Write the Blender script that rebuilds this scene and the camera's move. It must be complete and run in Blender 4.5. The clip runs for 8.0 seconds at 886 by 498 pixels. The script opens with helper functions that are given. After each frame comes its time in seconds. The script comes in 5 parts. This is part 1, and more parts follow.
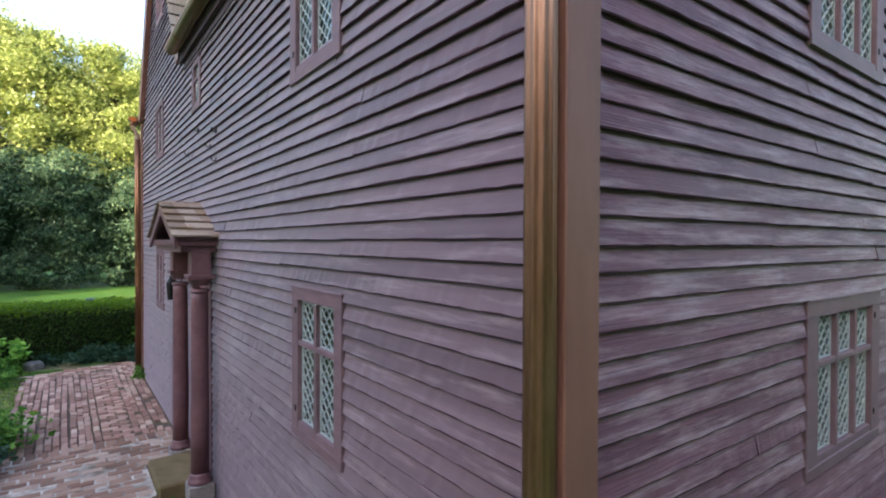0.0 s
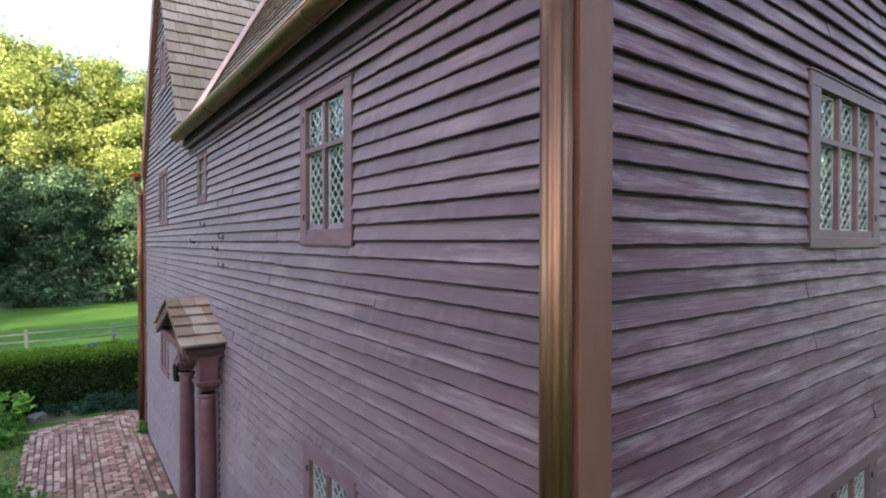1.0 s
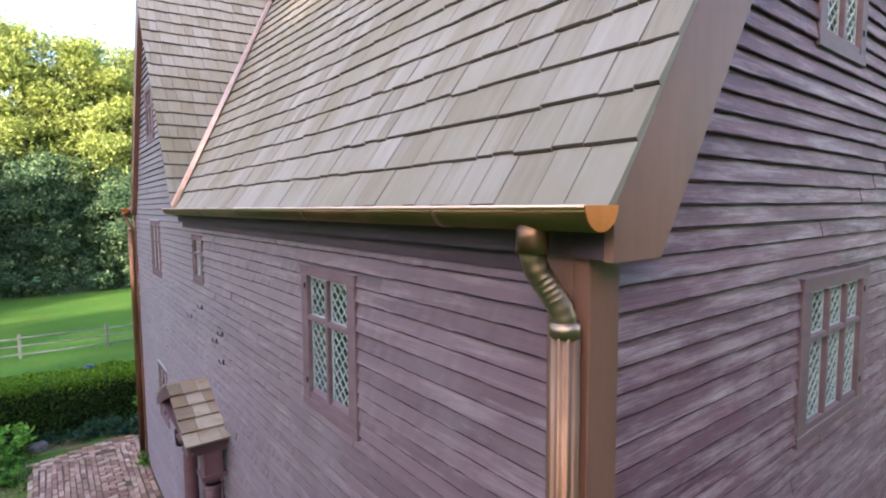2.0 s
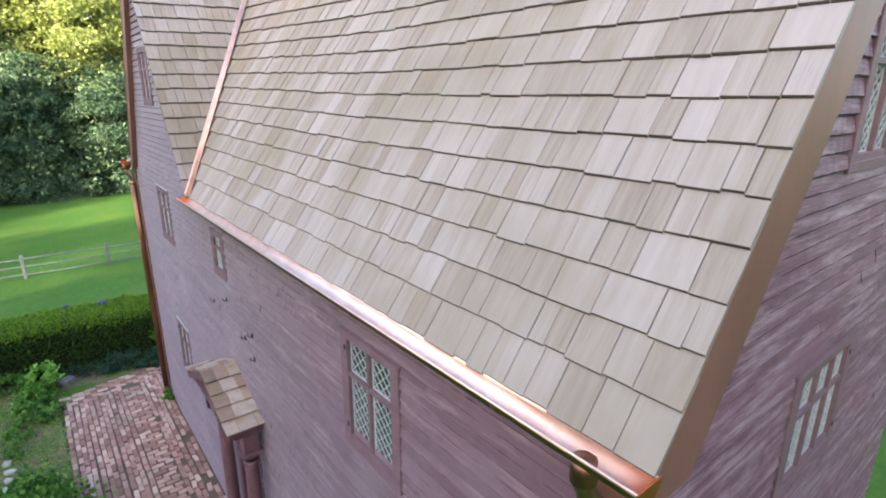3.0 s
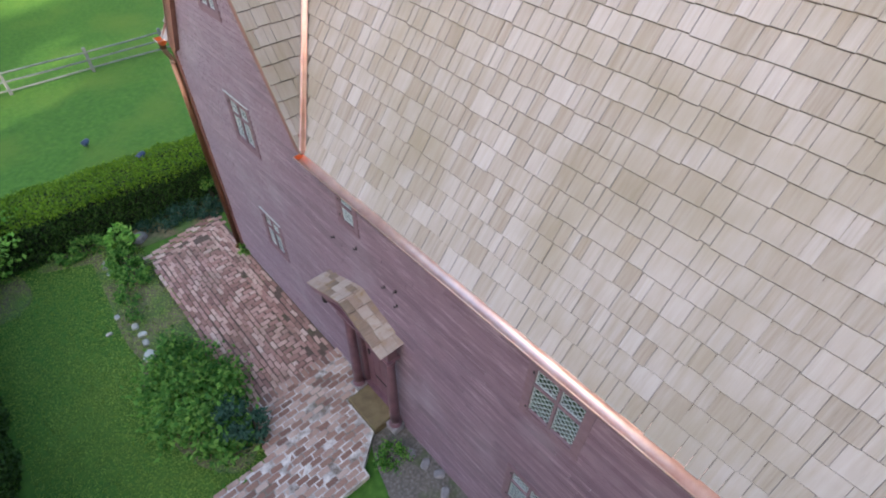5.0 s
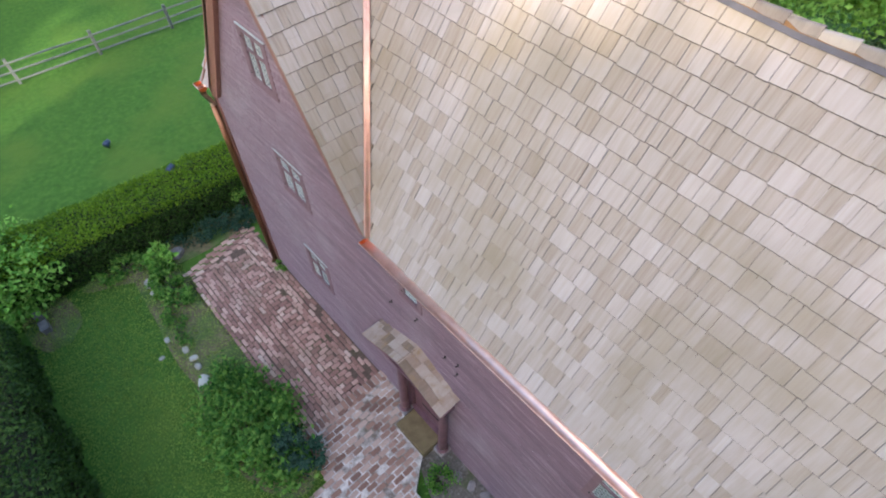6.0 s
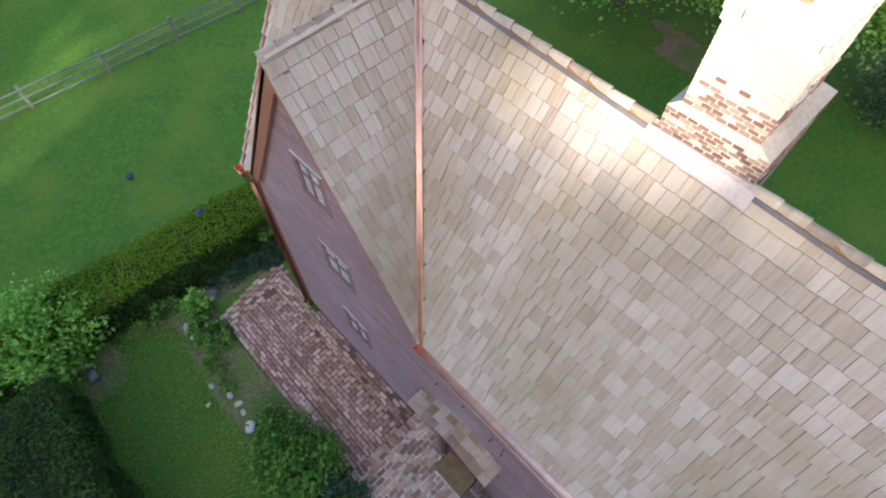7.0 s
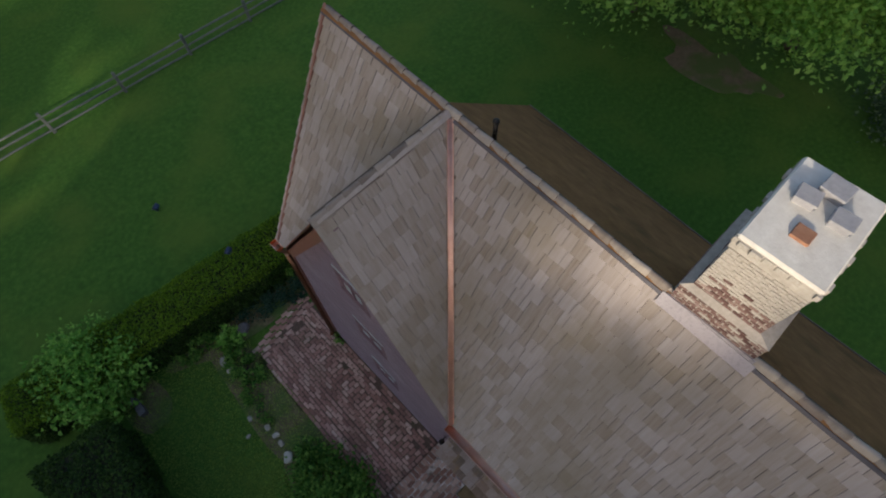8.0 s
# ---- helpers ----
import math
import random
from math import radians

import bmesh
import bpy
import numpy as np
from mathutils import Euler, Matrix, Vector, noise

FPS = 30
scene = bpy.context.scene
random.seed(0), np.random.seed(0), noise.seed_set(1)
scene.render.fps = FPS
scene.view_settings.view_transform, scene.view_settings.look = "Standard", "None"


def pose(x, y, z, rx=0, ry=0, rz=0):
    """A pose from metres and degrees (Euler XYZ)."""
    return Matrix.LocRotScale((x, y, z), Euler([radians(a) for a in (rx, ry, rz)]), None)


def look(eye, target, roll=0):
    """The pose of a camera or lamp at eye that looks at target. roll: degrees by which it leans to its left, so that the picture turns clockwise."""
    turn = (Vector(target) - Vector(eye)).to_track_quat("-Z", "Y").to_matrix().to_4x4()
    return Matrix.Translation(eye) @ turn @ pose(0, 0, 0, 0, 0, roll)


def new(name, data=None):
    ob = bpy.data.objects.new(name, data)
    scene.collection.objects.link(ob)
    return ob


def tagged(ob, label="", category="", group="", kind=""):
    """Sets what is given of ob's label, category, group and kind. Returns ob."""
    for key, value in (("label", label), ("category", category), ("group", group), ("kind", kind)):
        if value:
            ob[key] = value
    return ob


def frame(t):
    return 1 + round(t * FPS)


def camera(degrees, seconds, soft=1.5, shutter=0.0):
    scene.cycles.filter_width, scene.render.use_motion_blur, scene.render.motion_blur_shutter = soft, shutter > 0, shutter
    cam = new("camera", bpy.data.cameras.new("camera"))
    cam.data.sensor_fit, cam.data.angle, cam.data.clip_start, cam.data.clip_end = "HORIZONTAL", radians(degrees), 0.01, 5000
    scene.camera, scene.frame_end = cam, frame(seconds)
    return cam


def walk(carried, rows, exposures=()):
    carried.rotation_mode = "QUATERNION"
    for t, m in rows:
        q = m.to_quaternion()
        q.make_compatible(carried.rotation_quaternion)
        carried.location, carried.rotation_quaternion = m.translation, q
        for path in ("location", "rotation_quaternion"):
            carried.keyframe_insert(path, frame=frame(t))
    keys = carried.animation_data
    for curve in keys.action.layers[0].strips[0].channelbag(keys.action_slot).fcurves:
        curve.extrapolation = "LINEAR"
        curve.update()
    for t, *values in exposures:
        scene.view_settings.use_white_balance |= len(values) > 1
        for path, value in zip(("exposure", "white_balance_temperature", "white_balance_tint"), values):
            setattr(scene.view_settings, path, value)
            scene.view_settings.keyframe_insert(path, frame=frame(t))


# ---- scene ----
cam = camera(80.7, 8.0, soft=2.0)
PATH = [
    (0, (-1.166, -0.998, 2.457), (0.008, 0.621, 2.432), 0.2),
    (0.5, (-1.209, -1.004, 2.942), (-0.034, 0.615, 2.919), 0.2),
    (1, (-1.251, -1.008, 3.447), (-0.071, 0.606, 3.419), -0.0),
    (1.5, (-1.285, -0.981, 4.037), (-0.084, 0.617, 3.986), -0.5),
    (2, (-1.301, -0.975, 4.683), (-0.095, 0.612, 4.521), -0.4),
    (2.2, (-1.302, -0.967, 4.958), (-0.099, 0.61, 4.698), -0.5),
    (3.3, (-1.662, -0.675, 6.117), (-0.486, 0.788, 5.428), 0.7),
    (3.5, (-1.781, -0.565, 6.291), (-0.624, 0.865, 5.506), 0.9),
    (4, (-2.112, -0.22, 6.851), (-1.015, 1.067, 5.783), 1.1),
    (4.2, (-2.206, -0.042, 7.076), (-1.142, 1.192, 5.916), 1.0),
    (5.3, (-2.409, 1.213, 8.687), (-1.465, 2.195, 7.222), 1.7),
    (5.5, (-2.384, 1.471, 8.924), (-1.459, 2.428, 7.431), 1.7),
    (6, (-2.189, 2.234, 9.619), (-1.341, 3.122, 8.04), 1.3),
    (6.5, (-1.968, 2.984, 10.28), (-1.169, 3.816, 8.647), 0.9),
    (7, (-1.756, 3.641, 11.05), (-0.997, 4.42, 9.372), 0.5),
    (7.5, (-1.449, 4.29, 11.864), (-0.755, 4.998, 10.127), -0.1),
    (8, (-1.065, 4.82, 12.547), (-0.418, 5.508, 10.784), -1.2),
]
EXPOSURE = 2.50
walk(cam, [(t, look(eye, target, roll)) for t, eye, target, roll in PATH],
     exposures=[(t, EXPOSURE + stops, 6500, 15.5) for t, stops in ((0.0, 0.0), (1.5, 0.05), (2.2, 0.15), (3.3, 0.24), (4.2, 0.12), (5.5, 0.0), (6.0, -0.02), (6.5, -0.15), (7.0, -0.4), (7.5, -0.5), (7.7, -0.6), (7.9, -1.35), (8.0, -2.03))])

# ---- world, sun ----
SUN_EL, SUN_AZ = 16.0, 241.0
world = bpy.data.worlds.new("sky_world")
scene.world = world
world.use_nodes = True
wn = world.node_tree
sky = wn.nodes.new("ShaderNodeTexSky")
sky.sky_type = "NISHITA"
sky.sun_disc = False
sky.sun_elevation, sky.sun_rotation = radians(SUN_EL), radians(SUN_AZ)
sky.air_density, sky.dust_density, sky.ozone_density = 1.0, 2.5, 1.0
wn.links.new(sky.outputs[0], wn.nodes["Background"].inputs[0])
wn.nodes["Background"].inputs[1].default_value = 0.15
sun_data = bpy.data.lights.new("sun", "SUN")
sun_data.energy, sun_data.angle, sun_data.color = 3.5, radians(0.9), (1.0, 0.88, 0.68)
sun = new("sun", sun_data)
SUN_H = Vector((math.sin(radians(SUN_AZ)), math.cos(radians(SUN_AZ)), 0.0))
sun.matrix_world = look(SUN_H * 50 * math.cos(radians(SUN_EL)) + Vector((0, 0, 50 * math.sin(radians(SUN_EL)))), (0, 0, 0))


# ---- materials ----
def ramp_node(nt, stops):
    n = nt.nodes.new("ShaderNodeValToRGB")
    els = n.color_ramp.elements
    while len(els) < len(stops):
        els.new(0.5)
    for e, (p, c) in zip(els, stops):
        e.position, e.color = p, (*c, 1)
    return n


def material(name, stops, scale=(8, 8, 8), rough=0.7, rough_var=0.1, metal=0.0, bump=0.3, bump_dist=0.004, pick="", pick_amount=0.5,
             fine=6.0, stain=None, stain_scale=1.2, stain_at=(0.55, 0.75), world_space=False, spec=0.4, detail=6.0, streak=None, streak_scale=(1, 1, 1), streak_at=(0.6, 0.75)):
    """Procedural surface: a colour ramp over stretched noise, a second, larger stain layer, fine relief.
    pick: "object" or "island" moves the ramp from piece to piece."""
    m = bpy.data.materials.new(name)
    m.use_nodes = True
    nt = m.node_tree
    b = nt.nodes["Principled BSDF"]
    link = nt.links.new
    if world_space:
        pos = nt.nodes.new("ShaderNodeNewGeometry").outputs["Position"]
    else:
        pos = nt.nodes.new("ShaderNodeTexCoord").outputs["Object"]
    rnd = None
    if pick == "object":
        rnd = nt.nodes.new("ShaderNodeObjectInfo").outputs["Random"]
    elif pick == "island":
        rnd = nt.nodes.new("ShaderNodeNewGeometry").outputs["Random Per Island"]
    mp = nt.nodes.new("ShaderNodeMapping")
    mp.inputs["Scale"].default_value = scale
    link(pos, mp.inputs["Vector"])
    src = mp.outputs[0]
    if rnd is not None:
        mul = nt.nodes.new("ShaderNodeMath")
        mul.operation, mul.inputs[1].default_value = "MULTIPLY", 97.0
        link(rnd, mul.inputs[0])
        add = nt.nodes.new("ShaderNodeVectorMath")
        add.operation = "ADD"
        link(src, add.inputs[0])
        link(mul.outputs[0], add.inputs[1])
        src = add.outputs[0]
    n1 = nt.nodes.new("ShaderNodeTexNoise")
    n1.inputs["Scale"].default_value, n1.inputs["Detail"].default_value, n1.inputs["Roughness"].default_value = 1.0, detail, 0.65
    link(src, n1.inputs["Vector"])
    fac = n1.outputs["Fac"]
    if rnd is not None:
        mix = nt.nodes.new("ShaderNodeMix")
        mix.data_type = "FLOAT"
        mix.inputs[0].default_value = pick_amount
        link(fac, mix.inputs[2])
        link(rnd, mix.inputs[3])
        fac = mix.outputs[0]
    rp = ramp_node(nt, stops)
    link(fac, rp.inputs[0])
    col = rp.outputs[0]
    if stain:
        n2 = nt.nodes.new("ShaderNodeTexNoise")
        n2.inputs["Scale"].default_value, n2.inputs["Detail"].default_value = stain_scale, 5.0
        link(nt.nodes.new("ShaderNodeNewGeometry").outputs["Position"], n2.inputs["Vector"])
        mr = nt.nodes.new("ShaderNodeMapRange")
        mr.inputs[1].default_value, mr.inputs[2].default_value = stain_at
        link(n2.outputs["Fac"], mr.inputs[0])
        mx = nt.nodes.new("ShaderNodeMix")
        mx.data_type = "RGBA"
        mx.inputs[7].default_value = (*stain, 1)
        link(mr.outputs[0], mx.inputs[0])
        link(col, mx.inputs[6])
        col = mx.outputs[2]
    if streak:
        ms = nt.nodes.new("ShaderNodeMapping")
        ms.inputs["Scale"].default_value = streak_scale
        link(nt.nodes.new("ShaderNodeNewGeometry").outputs["Position"], ms.inputs["Vector"])
        n4 = nt.nodes.new("ShaderNodeTexNoise")
        n4.inputs["Scale"].default_value, n4.inputs["Detail"].default_value, n4.inputs["Roughness"].default_value = 1.0, 7.0, 0.7
        link(ms.outputs[0], n4.inputs["Vector"])
        ma = nt.nodes.new("ShaderNodeMapRange")
        ma.inputs[1].default_value, ma.inputs[2].default_value = streak_at
        link(n4.outputs["Fac"], ma.inputs[0])
        my = nt.nodes.new("ShaderNodeMix")
        my.data_type = "RGBA"
        my.inputs[7].default_value = (*streak, 1)
        link(ma.outputs[0], my.inputs[0])
        link(col, my.inputs[6])
        col = my.outputs[2]
    link(col, b.inputs["Base Color"])
    rr = nt.nodes.new("ShaderNodeMapRange")
    rr.inputs[3].default_value, rr.inputs[4].default_value = rough - rough_var, rough + rough_var
    link(n1.outputs["Fac"], rr.inputs[0])
    link(rr.outputs[0], b.inputs["Roughness"])
    b.inputs["Metallic"].default_value = metal
    b.inputs["Specular IOR Level"].default_value = spec
    if bump:
        n3 = nt.nodes.new("ShaderNodeTexNoise")
        n3.inputs["Scale"].default_value, n3.inputs["Detail"].default_value = fine, 4.0
        link(src, n3.inputs["Vector"])
        bp = nt.nodes.new("ShaderNodeBump")
        bp.inputs["Strength"].default_value, bp.inputs["Distance"].default_value = bump, bump_dist
        link(n3.outputs["Fac"], bp.inputs["Height"])
        link(bp.outputs[0], b.inputs["Normal"])
    return m


def leaf_material(name, stops, trans=0.35, rough=0.55):
    m = bpy.data.materials.new(name)
    m.use_nodes = True
    nt = m.node_tree
    b = nt.nodes["Principled BSDF"]
    out = nt.nodes["Material Output"]
    rp = ramp_node(nt, stops)
    g = nt.nodes.new("ShaderNodeNewGeometry")
    n = nt.nodes.new("ShaderNodeTexNoise")
    n.inputs["Scale"].default_value, n.inputs["Detail"].default_value = 0.5, 3.0
    nt.links.new(g.outputs["Position"], n.inputs["Vector"])
    mix = nt.nodes.new("ShaderNodeMix")
    mix.data_type = "FLOAT"
    mix.inputs[0].default_value = 0.5
    nt.links.new(n.outputs["Fac"], mix.inputs[2])
    nt.links.new(g.outputs["Random Per Island"], mix.inputs[3])
    nt.links.new(mix.outputs[0], rp.inputs[0])
    nt.links.new(rp.outputs[0], b.inputs["Base Color"])
    b.inputs["Roughness"].default_value = rough
    b.inputs["Specular IOR Level"].default_value = 0.15
    tr = nt.nodes.new("ShaderNodeBsdfTranslucent")
    nt.links.new(rp.outputs[0], tr.inputs["Color"])
    ms = nt.nodes.new("ShaderNodeMixShader")
    ms.inputs[0].default_value = trans
    nt.links.new(b.outputs[0], ms.inputs[1])
    nt.links.new(tr.outputs[0], ms.inputs[2])
    nt.links.new(ms.outputs[0], out.inputs["Surface"])
    return m


M = {}
CLAP = [(0.2, (0.084, 0.043, 0.058)), (0.42, (0.126, 0.067, 0.087)), (0.62, (0.167, 0.096, 0.120)), (0.85, (0.25, 0.168, 0.196))]
CLAP_G = [(q, (c[0] * 1.04, c[1] * 0.84, c[2] * 0.93)) for q, c in CLAP]
M["clap_y"] = material("clapboard_stain_front", CLAP, scale=(1, 1, 26), rough=0.56, pick="object", pick_amount=0.26, fine=5, bump=0.35, stain=(0.205, 0.150, 0.172), stain_scale=0.9, spec=0.5,
                       streak=(0.30, 0.215, 0.24), streak_scale=(1, 1.3, 15), streak_at=(0.52, 0.72))
M["clap_x"] = material("clapboard_stain_gable", CLAP_G, scale=(1, 1, 26), rough=0.56, pick="object", pick_amount=0.26, fine=5, bump=0.6, bump_dist=0.008, stain=(0.165, 0.100, 0.126), stain_scale=0.9, stain_at=(0.5, 0.75), spec=0.25,
                       streak=(0.37, 0.275, 0.305), streak_scale=(1.3, 1, 13), streak_at=(0.47, 0.68))
for key, amount in (("clap_y", 0.70), ("clap_x", 0.08)):      # weathered paint, with a bluish sheen that mimics sky reflection at grazing angles
    M[key].node_tree.nodes["Principled BSDF"].inputs["Sheen Weight"].default_value = amount
    M[key].node_tree.nodes["Principled BSDF"].inputs["Sheen Roughness"].default_value = 0.42
    M[key].node_tree.nodes["Principled BSDF"].inputs["Sheen Tint"].default_value = (0.86, 0.91, 1.0, 1)
M["casing"] = material("casing_paint", [(0.3, (0.142, 0.082, 0.098)), (0.7, (0.205, 0.132, 0.152))], scale=(6, 6, 14), rough=0.6, bump=0.2)
# Eave boards coloured very dark to hold the shadow under the gutter.
M["eave_shade"] = material("dark_eave_shade", [(0.3, (0.042, 0.024, 0.034)), (0.7, (0.080, 0.050, 0.066))], scale=(5, 2, 5), rough=0.7, bump=0.2)
M["trim"] = material("brown_trim_paint", [(0.3, (0.178, 0.080, 0.058)), (0.7, (0.255, 0.124, 0.094))], scale=(6, 6, 1.2), rough=0.5, bump=0.1, bump_dist=0.002)
M["porch"] = material("porch_red_brown_paint", [(0.3, (0.105, 0.050, 0.064)), (0.7, (0.190, 0.100, 0.116))], scale=(5, 5, 5), rough=0.45, bump=0.15)
SH = [(0.10, (0.150, 0.118, 0.088)), (0.26, (0.248, 0.208, 0.168)), (0.45, (0.312, 0.272, 0.238)), (0.62, (0.358, 0.318, 0.292)), (0.78, (0.392, 0.352, 0.338)), (0.94, (0.43, 0.388, 0.370))]
SH_SET = dict(rough=0.8, fine=3, bump=0.22, stain=(0.225, 0.188, 0.128), stain_scale=0.75, stain_at=(0.46, 0.76), spec=0.22)
M["shingle"] = material("cedar_shingle", SH, scale=(4, 2.0, 4), detail=3, pick="object", pick_amount=0.34, streak=(0.20, 0.165, 0.13), streak_scale=(1.5, 24, 1.5), streak_at=(0.6, 0.85), **SH_SET)
M["shingle_rest"] = material("cedar_shingle_field", SH, scale=(9, 9, 2.2), pick="island", pick_amount=0.45, **SH_SET)
M["shingle_y"] = material("cedar_shingle_main", SH, scale=(2, 24, 1.5), detail=3, pick="island", pick_amount=0.34, streak=(0.20, 0.165, 0.13), streak_scale=(1.5, 24, 1.5), streak_at=(0.6, 0.85), **SH_SET)
M["shingle_x"] = material("cedar_shingle_cross", SH, scale=(24, 2, 1.5), detail=3, pick="island", pick_amount=0.34, streak=(0.20, 0.165, 0.13), streak_scale=(24, 1.5, 1.5), streak_at=(0.6, 0.85), **SH_SET)
M["shingle_cap"] = material("ridge_cap_shingle", [(0.25, (0.17, 0.140, 0.118)), (0.5, (0.27, 0.235, 0.200)), (0.75, (0.37, 0.325, 0.275))], scale=(5, 14, 5), rough=0.85, pick="object", pick_amount=0.45, bump=0.4, spec=0.2)
M["shingle_old"] = material("mossy_porch_shingle", [(0.2, (0.17, 0.125, 0.085)), (0.5, (0.33, 0.245, 0.19)), (0.8, (0.45, 0.38, 0.325))], scale=(5, 18, 5), rough=0.85, pick="object", pick_amount=0.5, fine=3, bump=0.5, stain=(0.30, 0.205, 0.115), stain_scale=5, stain_at=(0.55, 0.72))
M["rear_roof"] = material("rear_roof_brown", [(0.3, (0.155, 0.080, 0.034)), (0.7, (0.25, 0.135, 0.060))], scale=(4, 4, 4), rough=0.92, bump=0.4, spec=0.1, stain=(0.11, 0.07, 0.03), stain_scale=1.5)
M["copper_new"] = material("bright_copper", [(0.3, (0.74, 0.48, 0.39)), (0.7, (0.91, 0.69, 0.59))], scale=(6, 6, 6), rough=0.48, metal=1.0, bump=0.1, bump_dist=0.002)
M["copper_old"] = material("browned_copper", [(0.25, (0.14, 0.068, 0.042)), (0.5, (0.27, 0.145, 0.090)), (0.75, (0.50, 0.30, 0.20))], scale=(7, 7, 1.0), rough=0.46, metal=1.0, bump=0.12, bump_dist=0.002, stain=(0.24, 0.135, 0.075), stain_scale=1.6)
M["copper_elbow"] = material("tarnished_elbow_copper", [(0.3, (0.30, 0.20, 0.14)), (0.55, (0.46, 0.33, 0.245)), (0.8, (0.62, 0.38, 0.27))], scale=(7, 7, 4), rough=0.42, metal=1.0, bump=0.15, bump_dist=0.002)
M["copper_gutter"] = material("gutter_copper", [(0.25, (0.17, 0.090, 0.050)), (0.6, (0.33, 0.19, 0.118)), (0.8, (0.50, 0.31, 0.21))], scale=(5, 1.6, 5), rough=0.48, metal=1.0, bump=0.1, bump_dist=0.002, stain=(0.19, 0.155, 0.07), stain_scale=1.3, stain_at=(0.42, 0.6))
# Deep orange puts the warm reflected glow of the end cap into its colour.
M["copper_cap"] = material("orange_glow_copper", [(0.3, (0.86, 0.21, 0.06)), (0.7, (0.97, 0.34, 0.13))], scale=(9, 9, 9), rough=0.38, metal=1.0, bump=0.1, bump_dist=0.002)
M["lead"] = material("lead_came", [(0.3, (0.35, 0.42, 0.43)), (0.7, (0.50, 0.57, 0.57))], scale=(30, 30, 30), rough=0.5, metal=0.1, bump=0.1)
M["lead_sheet"] = material("lead_flashing", [(0.3, (0.26, 0.24, 0.25)), (0.55, (0.36, 0.33, 0.34)), (0.8, (0.20, 0.18, 0.20))], scale=(14, 14, 14), rough=0.6, bump=0.3)
M["dark_metal"] = material("dark_ridge_metal", [(0.3, (0.060, 0.058, 0.068)), (0.7, (0.105, 0.102, 0.115))], scale=(4, 4, 4), rough=0.75, bump=0.1)
M["iron"] = material("black_iron", [(0.3, (0.012, 0.012, 0.013)), (0.7, (0.035, 0.032, 0.03))], scale=(20, 20, 20), rough=0.5, metal=0.6, bump=0.2)
BR = [(0.06, (0.150, 0.085, 0.072)), (0.22, (0.285, 0.155, 0.124)), (0.45, (0.395, 0.228, 0.184)), (0.62, (0.460, 0.295, 0.242)), (0.78, (0.520, 0.350, 0.280)), (0.89, (0.58, 0.46, 0.38)), (0.96, (0.80, 0.79, 0.74))]
M["brick"] = material("paving_brick", BR, scale=(14, 14, 14), rough=0.85, pick="object", pick_amount=0.7, bump=0.6, stain=(0.24, 0.150, 0.112), stain_scale=1.3, stain_at=(0.5, 0.78))
M["brick_rest"] = material("paving_brick_field", BR, scale=(14, 14, 14), rough=0.85, pick="island", pick_amount=0.7, bump=0.6, stain=(0.24, 0.150, 0.112), stain_scale=1.3, stain_at=(0.5, 0.78))
BL = [(0.08, (0.110, 0.072, 0.055)), (0.32, (0.250, 0.135, 0.098)), (0.55, (0.360, 0.222, 0.168)), (0.88, (0.52, 0.40, 0.33))]
M["brick_path"] = material("path_brick", BL, scale=(14, 14, 14), rough=0.85, pick="object", pick_amount=0.6, bump=0.6, stain=(0.24, 0.150, 0.115), stain_scale=2.5, stain_at=(0.55, 0.75))
M["chim_brick"] = material("chimney_brick", [(0.1, (0.070, 0.036, 0.032)), (0.4, (0.130, 0.072, 0.062)), (0.7, (0.215, 0.142, 0.124)), (0.95, (0.420, 0.365, 0.330))], scale=(16, 16, 16), rough=0.85, pick="object", pick_amount=0.55, bump=0.5)
M["chim_brick_rest"] = material("chimney_brick_sides", [(0.1, (0.070, 0.036, 0.032)), (0.4, (0.130, 0.072, 0.062)), (0.7, (0.215, 0.142, 0.124)), (0.95, (0.420, 0.365, 0.330))], scale=(16, 16, 16), rough=0.85, pick="island", pick_amount=0.55, bump=0.5)
M["mortar"] = material("lime_mortar", [(0.3, (0.260, 0.232, 0.198)), (0.7, (0.370, 0.340, 0.300))], scale=(20, 20, 20), rough=0.9, bump=0.5)
M["cap_mortar"] = material("whitewashed_mortar", [(0.3, (0.30, 0.275, 0.235)), (0.7, (0.46, 0.435, 0.39))], scale=(9, 9, 9), rough=0.9, bump=0.5)
M["cap_top"] = material("pale_cap_mortar", [(0.3, (0.54, 0.51, 0.45)), (0.7, (0.68, 0.66, 0.59))], scale=(7, 7, 7), rough=0.9, bump=0.5)
M["flue"] = material("grey_flue_tile", [(0.3, (0.24, 0.24, 0.25)), (0.7, (0.34, 0.34, 0.35))], scale=(12, 12, 12), rough=0.8, bump=0.3)
M["rust"] = material("rust_brown", [(0.3, (0.20, 0.09, 0.05)), (0.7, (0.33, 0.17, 0.10))], scale=(12, 12, 12), rough=0.8, bump=0.3)
M["joint"] = material("sandy_joint_soil", [(0.3, (0.075, 0.052, 0.038)), (0.7, (0.17, 0.12, 0.088))], scale=(18, 18, 18), rough=0.95, bump=0.6, world_space=True, stain=(0.07, 0.085, 0.03), stain_scale=1.8)
M["path_joint"] = material("pale_sandy_joint", [(0.36, (0.17, 0.13, 0.10)), (0.62, (0.66, 0.61, 0.56))], scale=(5, 5, 5), rough=0.95, bump=0.6, world_space=True, stain=(0.10, 0.085, 0.05), stain_scale=1.8)
